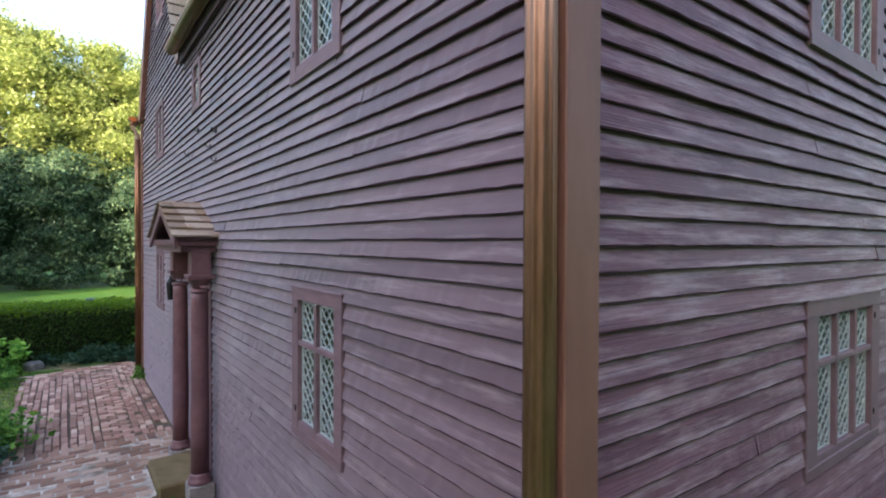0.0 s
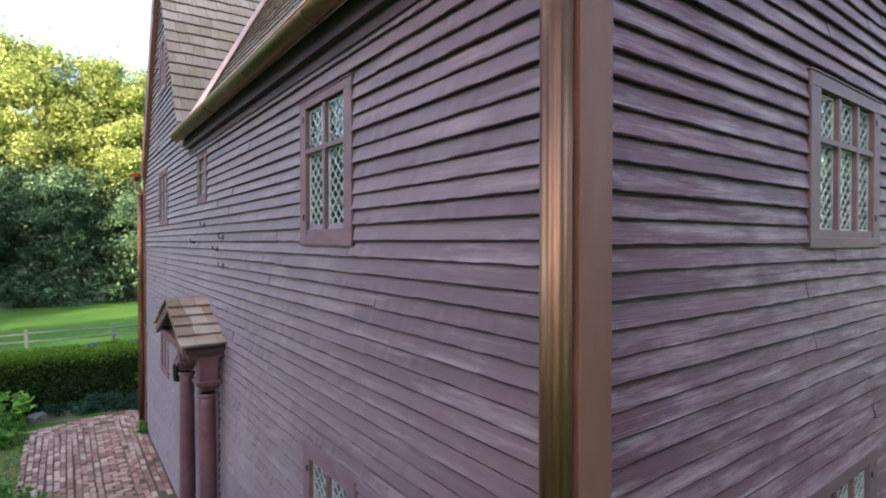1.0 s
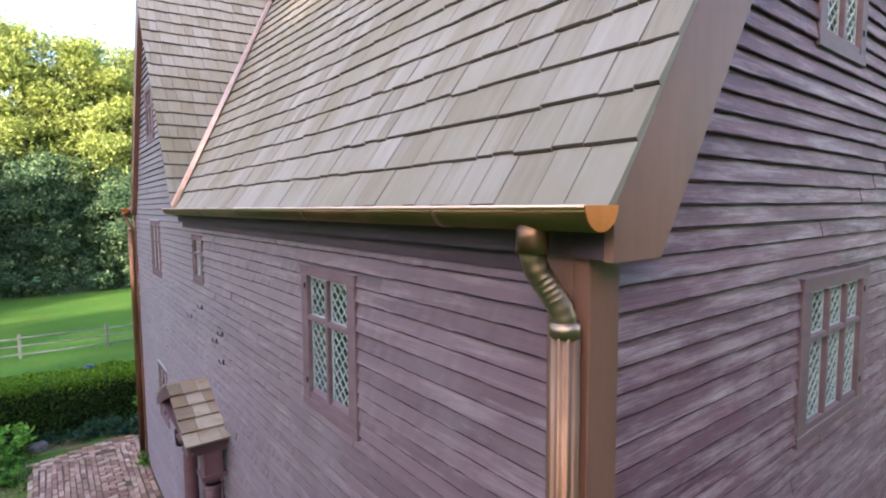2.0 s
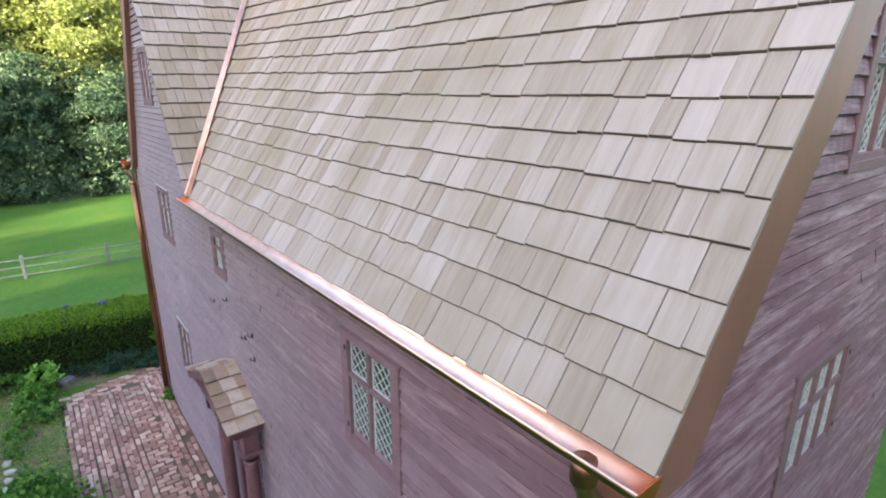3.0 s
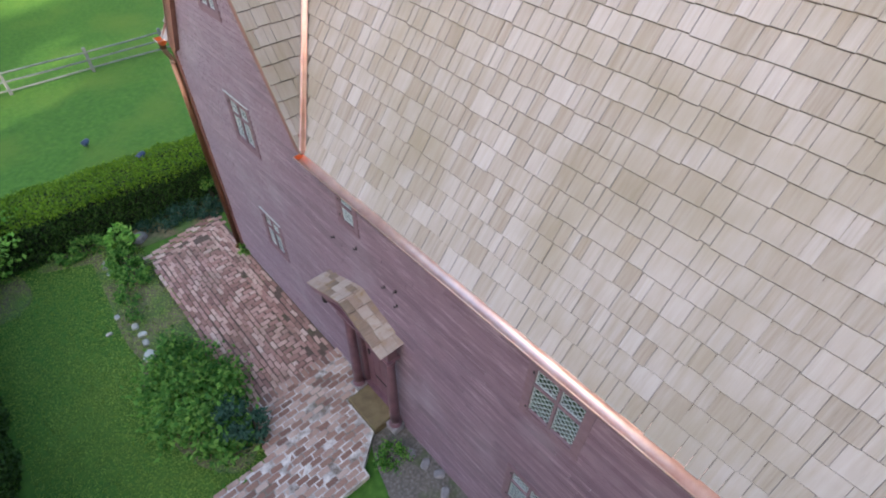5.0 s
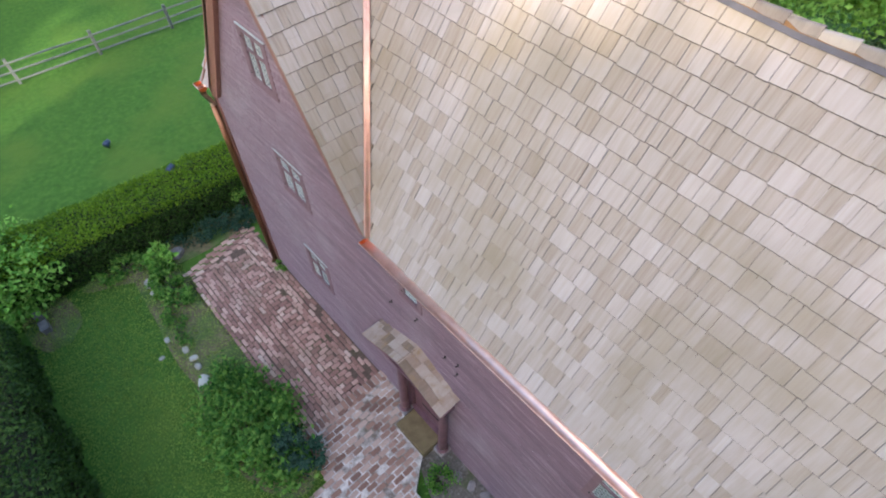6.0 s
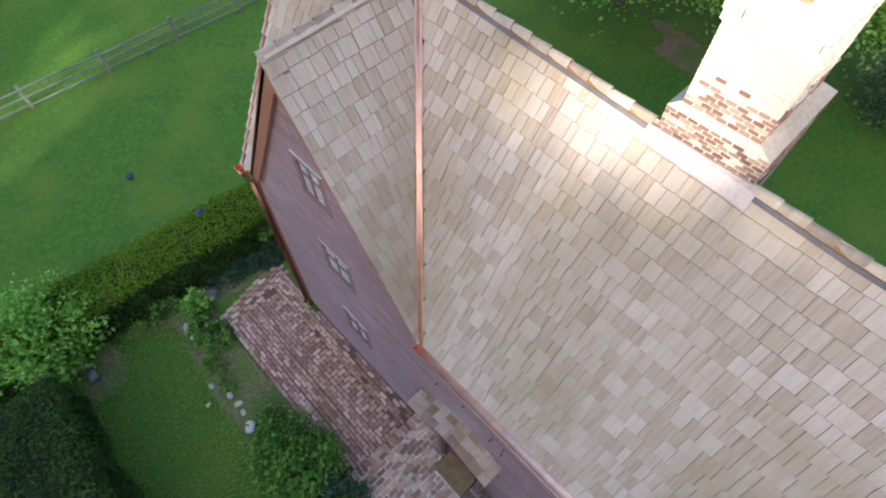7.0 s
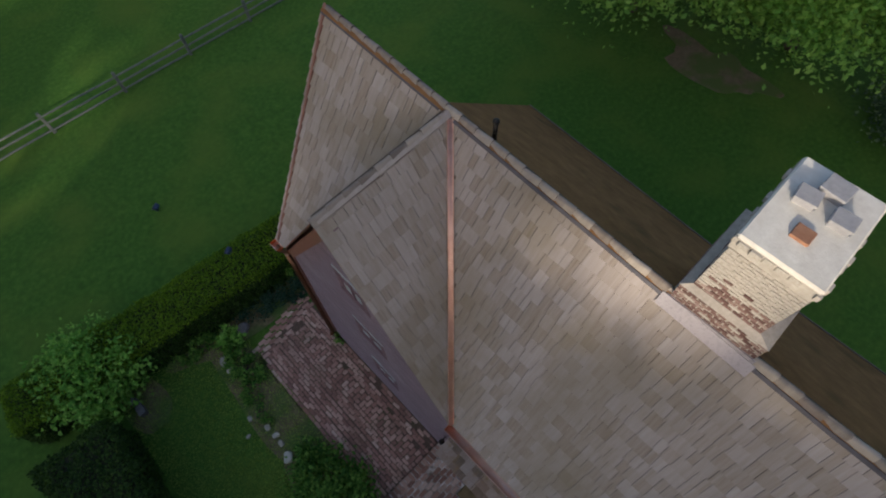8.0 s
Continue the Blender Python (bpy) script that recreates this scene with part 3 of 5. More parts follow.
def window(name, opening, lights, to_world, label, nu=3, split=0.345, head=0.07, cap="casing", fr=0.066):
    """A leaded casement window: casing boards, sill, mullions, transom, and in each light a pane with diamond cames."""
    a, b, c, d = opening
    win = empty(name, label, "window", kind="structure", at=to_world(0.5 * (a + b), 0, c))

    def slab(u0, u1, w0, w1, z0, z1):
        lo, hi = to_world(u0, w0, z0), to_world(u1, w1, z1)
        return Geo().soft_box(tuple(min(p, q) for p, q in zip(lo, hi)), tuple(max(p, q) for p, q in zip(lo, hi)), 0.004)

    part("frame_side", slab(a - 0.03, a + fr, -0.042, 0.03, c - 0.02, d), "casing", win)
    part("frame_side", slab(b - fr, b + 0.03, -0.042, 0.03, c - 0.02, d), "casing", win)
    part("frame_head", slab(a - 0.035, b + 0.035, -0.043, 0.03, d, d + head), "casing", win)
    part("drip_cap", slab(a - 0.038, b + 0.038, -0.049, 0.0, d + head, d + head + 0.010), cap, win)
    part("sill", slab(a - 0.034, b + 0.034, -0.045, 0.03, c - 0.075, c - 0.02), "casing", win)
    u0, u1, z0, z1 = a + fr, b - fr, c + 0.02, d - 0.012
    part("bottom_rail", slab(u0, u1, -0.038, 0.02, c - 0.02, z0), "casing", win)
    mull, bar = 0.034, 0.030
    wl = (u1 - u0 - mull * (lights - 1)) / lights
    zt = z1 - (z1 - z0) * split
    for k in range(lights - 1):
        m0 = u0 + wl * (k + 1) + mull * k
        part("mullion", slab(m0, m0 + mull, -0.040, 0.02, z0, z1), "casing", win)
    part("transom", slab(u0, u1, -0.038, 0.018, zt - bar / 2, zt + bar / 2), "casing", win)
    for k in range(lights):
        s = u0 + (wl + mull) * k
        for q0, q1, nz in ((z0, zt - bar / 2, max(4, round(nu * 2))), (zt + bar / 2, z1, max(2, round(nu * 1.0)))):
            pane = part("pane", slab(s, s + wl, -0.006, -0.003, q0, q1), "glass", win)
            pane.visible_shadow = False
            quads = []
            lattice(quads, s + 0.006, s + wl - 0.006, q0 + 0.006, q1 - 0.006, nu, nz, 0)
            g = Geo()
            for q in quads:
                g.prism([to_world(u, -0.0125, z) for u, z in q], Vector(to_world(0, 0.006, 0)) - Vector(to_world(0, 0, 0)))
            for e0, e1, f0, f1 in ((s, s + 0.009, q0, q1), (s + wl - 0.009, s + wl, q0, q1), (s + 0.009, s + wl - 0.009, q0, q0 + 0.009), (s + 0.009, s + wl - 0.009, q1 - 0.009, q1)):
                lo, hi = to_world(e0, -0.014, f0), to_world(e1, -0.0065, f1)
                g.box(tuple(min(p, q) for p, q in zip(lo, hi)), tuple(max(p, q) for p, q in zip(lo, hi)))
            part("lead_came", g, "lead", pane, "pale grey lead came lattice")
    for zz in (z0 + 0.06, z1 - 0.07):
        part("hinge", slab(b - fr + 0.008, b - fr + 0.03, -0.052, -0.046, zz, zz + 0.035), "iron", win, "small dark iron hinge")
    return win


W_LABEL = "leaded casement window with diamond panes in a purple-brown frame"
window("window_1", OPEN_FRONT[0], 2, front, W_LABEL)
window("window_2", OPEN_FRONT[1], 2, front, W_LABEL + " under the eave", head=0.05)
window("window_3", OPEN_FRONT[2], 1, front, "narrow single-light leaded window in a purple-brown frame", head=0.05, fr=0.062)
# Pale lead on these drip caps stands for the light they catch.
window("window_4", OPEN_FRONT[3], 2, front, W_LABEL + " upstairs in the cross gable", cap="lead")
window("window_5", OPEN_FRONT[4], 2, front, W_LABEL + " beside the brick patio", cap="lead")
window("window_6", OPEN_FRONT[6], 2, front, W_LABEL + " high in the cross gable", cap="lead")
window("window_7", OPEN_GABLE[0], 3, gable, "three-light leaded casement window upstairs in the gable wall", fr=0.095)
window("window_8", OPEN_GABLE[1], 3, gable, "three-light leaded casement window downstairs in the gable wall", fr=0.11)
window("window_9", OPEN_GABLE[2], 2, gable, "leaded attic window high in the gable wall")

# ---- corner boards, rakes and eaves ----
tagged(part("corner_board", Geo().soft_box((-0.045, -0.030, 0.05), (0.106, 0.028, 4.60), 0.004).soft_box((-0.043, 0.028, 0.05), (0.010, 0.135, 4.60), 0.002), "trim"), "smooth brown painted board at the house corner", "corner board", kind="structure")
tagged(part("corner_board", Geo().soft_box((-0.042, Y1 - 0.12, 0.05), (0.010, Y1 + 0.02, EZ), 0.004), "trim"), "brown painted board at the far house corner", "corner board", kind="structure")

rn = Vector((-SLOPE, 0, 1)).normalized()      # normal of the front roof
rd = Vector((1, 0, SLOPE)).normalized()       # up the front roof
FOOT = Vector((EX, 0, EZ))


def rake_poly(y):
    """The wide rake board with its level foot."""
    wid = 0.29
    x0, z0 = EX + 0.012, EZ - 0.005
    zb = EZ - 0.174
    top = Vector((RX, y, RZ0 - 0.03))
    inner_top = Vector((RX, y, RZ0 - 0.03 - wid * math.hypot(1, SLOPE)))
    k = (zb - inner_top.z) / SLOPE
    return [(x0, y, zb), (RX + k, y, zb), tuple(inner_top), tuple(top), (x0, y, z0)]


tagged(part("rake_board", Geo().prism(rake_poly(RAKE_Y), (0, 0.03, 0)), "trim"), "wide brown painted rake board along the gable", "rake board", kind="structure")
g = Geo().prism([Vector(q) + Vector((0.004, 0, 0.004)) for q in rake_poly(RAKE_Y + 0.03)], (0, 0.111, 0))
tagged(part("rake_soffit", g, "eave_shade"), "boxed soffit behind the rake board, shaded dark in its colour", "soffit", kind="structure")
y = RAKE_Y
g = Geo().prism([(RX, y, RZ0 - 0.03), (RX, y, RZ0 - 0.33), (XR, y, RZ0 - REAR * (XR - RX) - 0.33), (XR, y, RZ0 - REAR * (XR - RX) - 0.03)], (0, 0.141, 0))
tagged(part("rake_board", g, "trim"), "brown painted rake board on the rear pitch", "rake board", kind="structure")
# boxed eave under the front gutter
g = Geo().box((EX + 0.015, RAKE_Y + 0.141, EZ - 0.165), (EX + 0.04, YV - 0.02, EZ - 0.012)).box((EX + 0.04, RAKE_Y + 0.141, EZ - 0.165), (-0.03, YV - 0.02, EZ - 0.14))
tagged(part("eave_fascia", g, "eave_shade"), "purple-brown boxed eave below the gutter, shaded dark in its colour", "fascia", kind="structure")
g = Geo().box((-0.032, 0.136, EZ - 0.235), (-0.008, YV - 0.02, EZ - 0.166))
tagged(part("frieze_board", g, "eave_shade"), "purple-brown frieze board under the eave", "trim", kind="structure")
# rakes of the cross gable
for sgn in (-1, 1):
    ye, wid = YC + sgn * (YC - YV), 0.24 * math.hypot(1, CROSS)
    x = -0.09
    pts = [(x, YC, RZT - 0.02), (x, YC, RZT - wid), (x, ye - sgn * (wid - 0.11) / CROSS, EZ - 0.11), (x, ye - sgn * 0.01, EZ - 0.11), (x, ye, EZ - 0.02)]
    if sgn > 0:
        pts = pts[::-1]
    tagged(part("rake_board", Geo().prism(pts, (0.07, 0, 0)), "trim"), "brown painted rake board of the cross gable", "rake board", kind="structure")
g = Geo()
g.prism([(EX - 0.02, Y1 + 0.05, EZ - 0.02), (RX, Y1 + 0.05, RZ + 0.17), (RX, Y1 + 0.05, RZ - 0.25), (EX - 0.02, Y1 + 0.05, EZ - 0.17)], (0, 0.035, 0))
tagged(part("rake_board", g, "trim"), "brown painted rake board at the far gable", "rake board", kind="structure")

# ---- roof decks ----
T = 0.05
deck = lambda name, pts, nrm, mat, label: tagged(part(name, Geo().prism([Vector(p) - Vector(nrm) * 0.035 for p in pts], Vector(nrm) * -T), mat), label, "roof", kind="structure")
ys = [RAKE_Y + 0.03, 1.0, 2.0, 3.0, 4.0, 5.0, YV]
g = Geo()
for a, b in zip(ys, ys[1:]):
    g.prism([Vector(q) - rn * 0.04 for q in ((EX, a, EZ), (EX, b, EZ), (RX, b, ridge_z(b)), (RX, a, ridge_z(a)))], rn * -T)
g.prism([Vector(q) - rn * 0.04 for q in ((EX, YV, EZ), (RX, YC, RZ), (RX, YV, ridge_z(YV)))], rn * -T)
roof_main = tagged(part("roof_main", g, "deck"), "steep main roof covered in pale weathered cedar shingles", "roof", kind="structure")
cn = Vector((0, -CROSS, 1)).normalized()
cm = Vector((0, CROSS, 1)).normalized()
roof_cross = deck("roof_cross", [(EX, YV, EZ), (EX, YC, RZT), (RX, YC, RZ)], cn, "deck", "cross gable roof of pale weathered cedar shingles")
deck("roof_cross_far", [(EX, 2 * YC - YV, EZ), (RX, YC, RZ), (EX, YC, RZT)], cm, "shingle_rest", "far slope of the cross gable in cedar shingles")
roof_far = deck("roof_far", [(EX, 2 * YC - YV, EZ), (EX, Y1 + 0.1, EZ), (RX, Y1 + 0.1, ridge_z(Y1)), (RX, YC, RZ)], rn, "deck", "far end of the main roof in grey cedar shingles")
rear_n = Vector((REAR, 0, 1)).normalized()
rear = Geo()
edge = Geo()
for a, b in zip(ys[:-1] + [YV], ys[1:] + [8.98]):
    za, zb = ridge_z(a), ridge_z(b)
    drop = REAR * (XR - RX)
    top = min(b, 7.95)
    rear.prism([Vector(q) - rear_n * 0.03 for q in ((RX, a, za), (RX, top, ridge_z(top)), (XR, b, zb - drop), (XR, a, za - drop))], rear_n * -T)
    edge.prism([(XR - 0.008, a, za - drop - 0.038), (XR - 0.008, b, zb - drop - 0.038), (XR + 0.006, b, zb - drop - 0.038), (XR + 0.006, a, za - drop - 0.038)], (0, 0, 0.026))
tagged(part("roof_rear", rear, "rear_roof"), "plain dark brown rear roof slope", "roof", kind="structure")
tagged(part("roof_edge", edge, "shingle_cap"), "pale wooden drip edge of the rear roof", "drip edge", kind="structure")
far_n = Vector((SLOPE, 0, 1)).normalized()
deck("roof_rear_far", [(RX, YC, RZ), (RX, Y1 + 0.1, ridge_z(Y1)), (2 * RX - EX, Y1 + 0.1, EZ), (2 * RX - EX, YC, EZ)], far_n, "rear_roof", "dark brown rear slope at the far gable")

# ---- gutter and downspouts ----
def half_round(g, x, z, r, y0, y1, n=12):
    """An open half-round trough along y, 3 mm thick."""
    vs, fs = [], []
    for yy in (y0, y1):
        for rr in (r, r - 0.003):
            for k in range(n + 1):
                a = math.pi + math.pi * k / n
                vs.append((x + rr * math.cos(a), yy, z + rr * math.sin(a)))
    m = n + 1
    for k in range(n):
        fs += [(k, k + 1, 2 * m + k + 1, 2 * m + k), (m + k + 1, m + k, 3 * m + k, 3 * m + k + 1), (k + 1, k, m + k, m + k + 1), (2 * m + k, 2 * m + k + 1, 3 * m + k + 1, 3 * m + k)]
    fs += [(0, 2 * m, 3 * m, m), (n, m + n, 3 * m + n, 2 * m + n)]
    g.add(vs, fs)


def half_disc(g, x, y, z, r, t=0.004, n=14):
    pts = [(x + r * math.cos(math.pi + math.pi * k / n), y, z + r * math.sin(math.pi + math.pi * k / n)) for k in range(n + 1)]
    g.prism(pts, (0, t, 0))


def gutter(y0, y1, x, z, label):
    top = empty("gutter", label, "gutter", at=(x, y0, z))
    r = 0.068
    g = Geo()
    half_round(g, x, z, r, y0, y1)
    part("trough", g, "copper_gutter", top, smooth=True)
    g = Geo()
    half_round(g, x, z, r - 0.0035, y0 + 0.002, y1 - 0.002)
    part("lining", g, "copper_new", top, "shiny pink copper inside", smooth=True)
    part("rolled_lip", Geo().tube([(x - r, y0, z), (x - r, 0.5 * (y0 + y1), z), (x - r, y1, z)], 0.007, 8), "copper_new", top, smooth=True)
    for yy in (y0 - 0.004, y1):
        g = Geo()
        half_disc(g, x, yy, z + 0.004, r + 0.002)
        part("end_cap", g, "copper_cap", top, "bright copper end cap")
    k = y0 + 0.62
    while k < y1 - 0.2:
        g = Geo()
        half_round(g, x, z, r + 0.003, k, k + 0.035)
        part("seam_band", g, "copper_old", top, smooth=True)
        k += 1.18
    g = Geo().prism([Vector((EX - 0.03, y0 + 0.02, EZ - 0.03 * SLOPE - 0.030)), Vector((EX + 0.06, y0 + 0.02, EZ + 0.06 * SLOPE - 0.05)), Vector((EX + 0.06, y1, EZ + 0.06 * SLOPE - 0.05)), Vector((EX - 0.03, y1, EZ - 0.03 * SLOPE - 0.030))], rn * 0.004)
    part("eave_apron", g, "copper_new", top, "pinkish copper apron under the shingles")
    return top


GX, GZ = EX - 0.073, EZ - 0.020
gutter(RAKE_Y - 0.02, YV + 0.0, GX, GZ, "half-round copper gutter, partly tarnished, along the front eave")
gutter(Y1 - 0.08, Y1 + 0.12, GX, GZ, "short copper gutter stub at the far corner")


def bend(points, n=7):
    """Points of a smooth line through the corners given."""
    out = [Vector(points[0])]
    for a, b, c in zip(points, points[1:], points[2:]):
        a, b, c = Vector(a), Vector(b), Vector(c)
        p, q = b.lerp(a, min(0.5, 0.05 / (a - b).length)), b.lerp(c, min(0.5, 0.05 / (c - b).length))
        for k in range(n + 1):
            t = k / n
            out.append(p * (1 - t) ** 2 + b * 2 * t * (1 - t) + q * t * t)
    out.append(Vector(points[-1]))
    return out


def downspout(y_top, y_wall, label):
    top = empty("downspout", label, "downspout", at=(-0.075, y_wall, 0))
    r = 0.042
    part("outlet", Geo().lathe([(0.050, 0.0), (0.047, 0.05), (0.045, 0.09)], (GX, y_top, GZ - 0.135), 24), "copper_old", top, smooth=True)
    line = bend([(GX, y_top, GZ - 0.05), (GX, y_top, GZ - 0.165), (-0.094, y_wall, GZ - 0.315), (-0.094, y_wall, GZ - 0.42)], 9)
    rads = []
    dense = []
    for a, b in zip(line, line[1:]):
        m = max(1, int((b - a).length / 0.006))
        dense += [a.lerp(b, k / m) for k in range(m)]
    for k in range(len(dense)):
        z = dense[k].z
        crease = 0.11 if GZ - 0.36 < z < GZ - 0.14 else 0.0
        rads.append(r * 0.92 * (1 + crease * (0.5 - abs((k % 3) / 1.5 - 1))))
    part("elbow", Geo().tube(dense, rads, 24), "copper_elbow", top, "creased bright copper elbow", smooth=True)
    part("pipe", Geo().tube([(-0.094, y_wall, GZ - 0.38), (-0.094, y_wall, 3.0), (-0.094, y_wall, 1.4), (-0.094, y_wall, 0.16)], r * 1.04, 60, lobes=10, depth=0.075), "copper_old", top, smooth=True)
    part("collar", Geo().tube([(-0.094, y_wall, GZ - 0.385), (-0.094, y_wall, GZ - 0.34)], r * 1.10, 24), "copper_elbow", top, smooth=True)
    part("shoe", Geo().tube(bend([(-0.094, y_wall, 0.18), (-0.094, y_wall, 0.10), (-0.17, y_wall, 0.05)]), r, 20), "copper_old", top, smooth=True)
    return top


downspout(0.088, 0.020, "fluted copper downspout, shiny above and browned below, on the house corner")
downspout(Y1 + 0.0, Y1 - 0.02, "browned copper downspout at the far house corner")

# ---- valley, ridge and flashings ----
va, vb = Vector((EX, YV, EZ)), Vector((RX, YC, RZ))
vd = (vb - va).normalized()
left_in = (cn.cross(vd)).normalized()
left_in = left_in if left_in.y > 0 else -left_in      # on the cross slope
right_in = (rn.cross(vd)).normalized()
right_in = right_in if right_in.y < 0 else -right_in  # on the main slope
valley = empty("copper_valley", "bright pink copper valley flashing between the two roofs", "flashing", kind="structure", at=va)
for side, nrm in ((left_in, cn), (right_in, rn)):
    o = nrm * 0.012
    part("valley_sheet", Geo().prism([va + o, va + side * 0.058 + o, vb - vd * 0.12 + side * 0.058 + o, vb - vd * 0.12 + o], nrm * 0.004), "copper_new", valley)
    o = nrm * 0.020 + side * 0.030
    part("valley_roll", Geo().tube([va + o - vd * 0.03, va.lerp(vb, 0.5) + o, vb - vd * 0.12 + o], 0.011, 8), "copper_new", valley, smooth=True)


# ---- ridge caps ----
def saddle(near_leg, far_leg, along, length, near_len, far_len, rise=0.012, butt=0.030):
    """One saddle-shaped cap: two legs joined by a rounded back, thicker at its butt."""
    prof = [near_leg * near_len, near_leg * near_len * 0.45, near_leg * 0.02, far_leg * 0.02, far_leg * far_len * 0.45, far_leg * far_len]
    hump = [0.0, 0.010, 0.004, 0.004, 0.010, 0.0]
    out = (-(near_leg + far_leg)).normalized()
    vs, m = [], len(prof)
    for s, lift in ((0.0, butt), (length, 0.0)):
        for inner in (0, 1):
            for p, q in zip(prof, hump):
                vs.append(p + along * s + out * (rise + q + lift - 0.018 * inner))
    fs = []
    for k in range(m - 1):
        fs += [(k, k + 1, 2 * m + k + 1, 2 * m + k), (m + k + 1, m + k, 3 * m + k, 3 * m + k + 1), (k + 1, k, m + k, m + k + 1), (2 * m + k, 2 * m + k + 1, 3 * m + k + 1, 3 * m + k)]
    fs += [(0, 2 * m, 3 * m, m), (m - 1, 2 * m - 1, 4 * m - 1, 3 * m - 1)]
    me = Geo().add(vs, fs).mesh("ridge_cap", "shingle_cap")
    me.materials.append(M["endgrain_shadow"])
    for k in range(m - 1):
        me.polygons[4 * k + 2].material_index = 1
    return me


back = Vector((1, 0, -REAR)).normalized()
cap_me = saddle(-Vector((1, 0, SLOPE_FAR)).normalized(), back, Vector((0, 1, 0)), 0.30, 0.085, 0.085)
ridge = empty("ridge_caps", "row of saddle-shaped weathered cedar ridge caps", "ridge", kind="structure", at=(RX, 0, RZ))
yy = RAKE_Y - 0.02
while yy < Y1 - 0.05:
    if not 3.67 < yy < 4.73:
        piece("ridge_cap", cap_me, ridge, Matrix.LocRotScale((RX, yy, ridge_z(yy) + rng.uniform(-0.003, 0.003)), Euler((0.06 if yy > 3 else 0.0, rng.uniform(-0.04, 0.04), rng.uniform(-0.025, 0.025))), (rng.uniform(0.94, 1.06), 1, 1)))
    yy += 0.235
g = Geo()
for a, b in ((RAKE_Y, 3.0), (3.0, 3.80), (4.80, YC - 0.12), (YC + 0.12, Y1 + 0.1)):
    corners = []
    for yy, reach in ((a, 0.112), (a, 0.070), (b, 0.070), (b, 0.112)):
        s = Vector((1, 0, (ridge_z(yy) - EZ) / (RX - EX))).normalized()
        corners.append(Vector((RX, yy, ridge_z(yy))) - s * reach + Vector((-s.z, 0, s.x)) * 0.014)
    g.prism(corners, Vector((-0.86, 0, 0.5)) * 0.016)
part("ridge_strip", g, "dark_metal", ridge, "dark metal strip below the caps")
near_leg, far_leg = Vector((0, -1, -CROSS)).normalized(), Vector((0, 1, -CROSS)).normalized()
capx_me = saddle(far_leg, near_leg, Vector((1, 0, 0)), 0.28, 0.075, 0.12)
ridge2 = empty("cross_ridge_caps", "row of weathered cedar ridge caps on the cross gable", "ridge", kind="structure", at=(0, YC, RZ))
xx = EX - 0.06
while xx < RX - 0.28:
    piece("ridge_cap", capx_me, ridge2, Matrix.LocRotScale((xx, YC, RZ + (RZT - RZ) * (RX - xx) / (RX - EX)), Euler((rng.uniform(-0.04, 0.04), -0.06, rng.uniform(-0.025, 0.025))), (1, 1, 1)))
    xx += 0.225

# ---- chimney ----
chimney = empty("chimney", "massive brick chimney, sunlit, with lime mortar and whitened cap", "chimney", at=(2.450, 4.300, 7.0))
PL, SH0, SH1 = 8.14, 8.19, 8.92
g = Geo().box((1.856, 3.856, 6.6), (3.014, 4.744, PL - 0.004))
part("core_base", g, "mortar", chimney)
part("core_shaft", Geo().box((1.916, 3.995, PL - 0.004), (2.964, 4.664, SH1)), "mortar", chimney)
pts0 = [(1.850, 3.850, PL), (3.020, 3.850, PL), (3.020, 4.750, PL), (1.850, 4.750, PL)]
pts1 = [(1.908, 3.985, SH0), (2.970, 3.985, SH0), (2.970, 4.672, SH0), (1.908, 4.672, SH0)]
g = Geo().add(pts0 + pts1, [(3, 2, 1, 0), (4, 5, 6, 7)] + [(i, (i + 1) % 4, 4 + (i + 1) % 4, 4 + i) for i in range(4)])
part("weathering", g, "mortar", chimney, "sloping mortar shoulder")
part("cap_slab", Geo().soft_box((1.884, 3.990, SH1 + 0.142), (2.955, 4.690, SH1 + 0.175), 0.02), "cap_top", chimney, "whitened mortar cap")
part("core_cap", Geo().box((1.885, 4.000, SH1), (2.945, 4.685, SH1 + 0.142)), "cap_mortar", chimney)
brick_me = Geo().soft_box((-0.5, -0.5, -0.5), (0.5, 0.5, 0.5), 0.06).mesh("brick", "chim_brick")
brick_wh = Geo().soft_box((-0.5, -0.5, -0.5), (0.5, 0.5, 0.5), 0.06).mesh("brick", "cap_mortar")


side_bricks, cap_bricks = Geo(), Geo()
unit_brick = Geo().soft_box((-0.5, -0.5, -0.5), (0.5, 0.5, 0.5), 0.06)


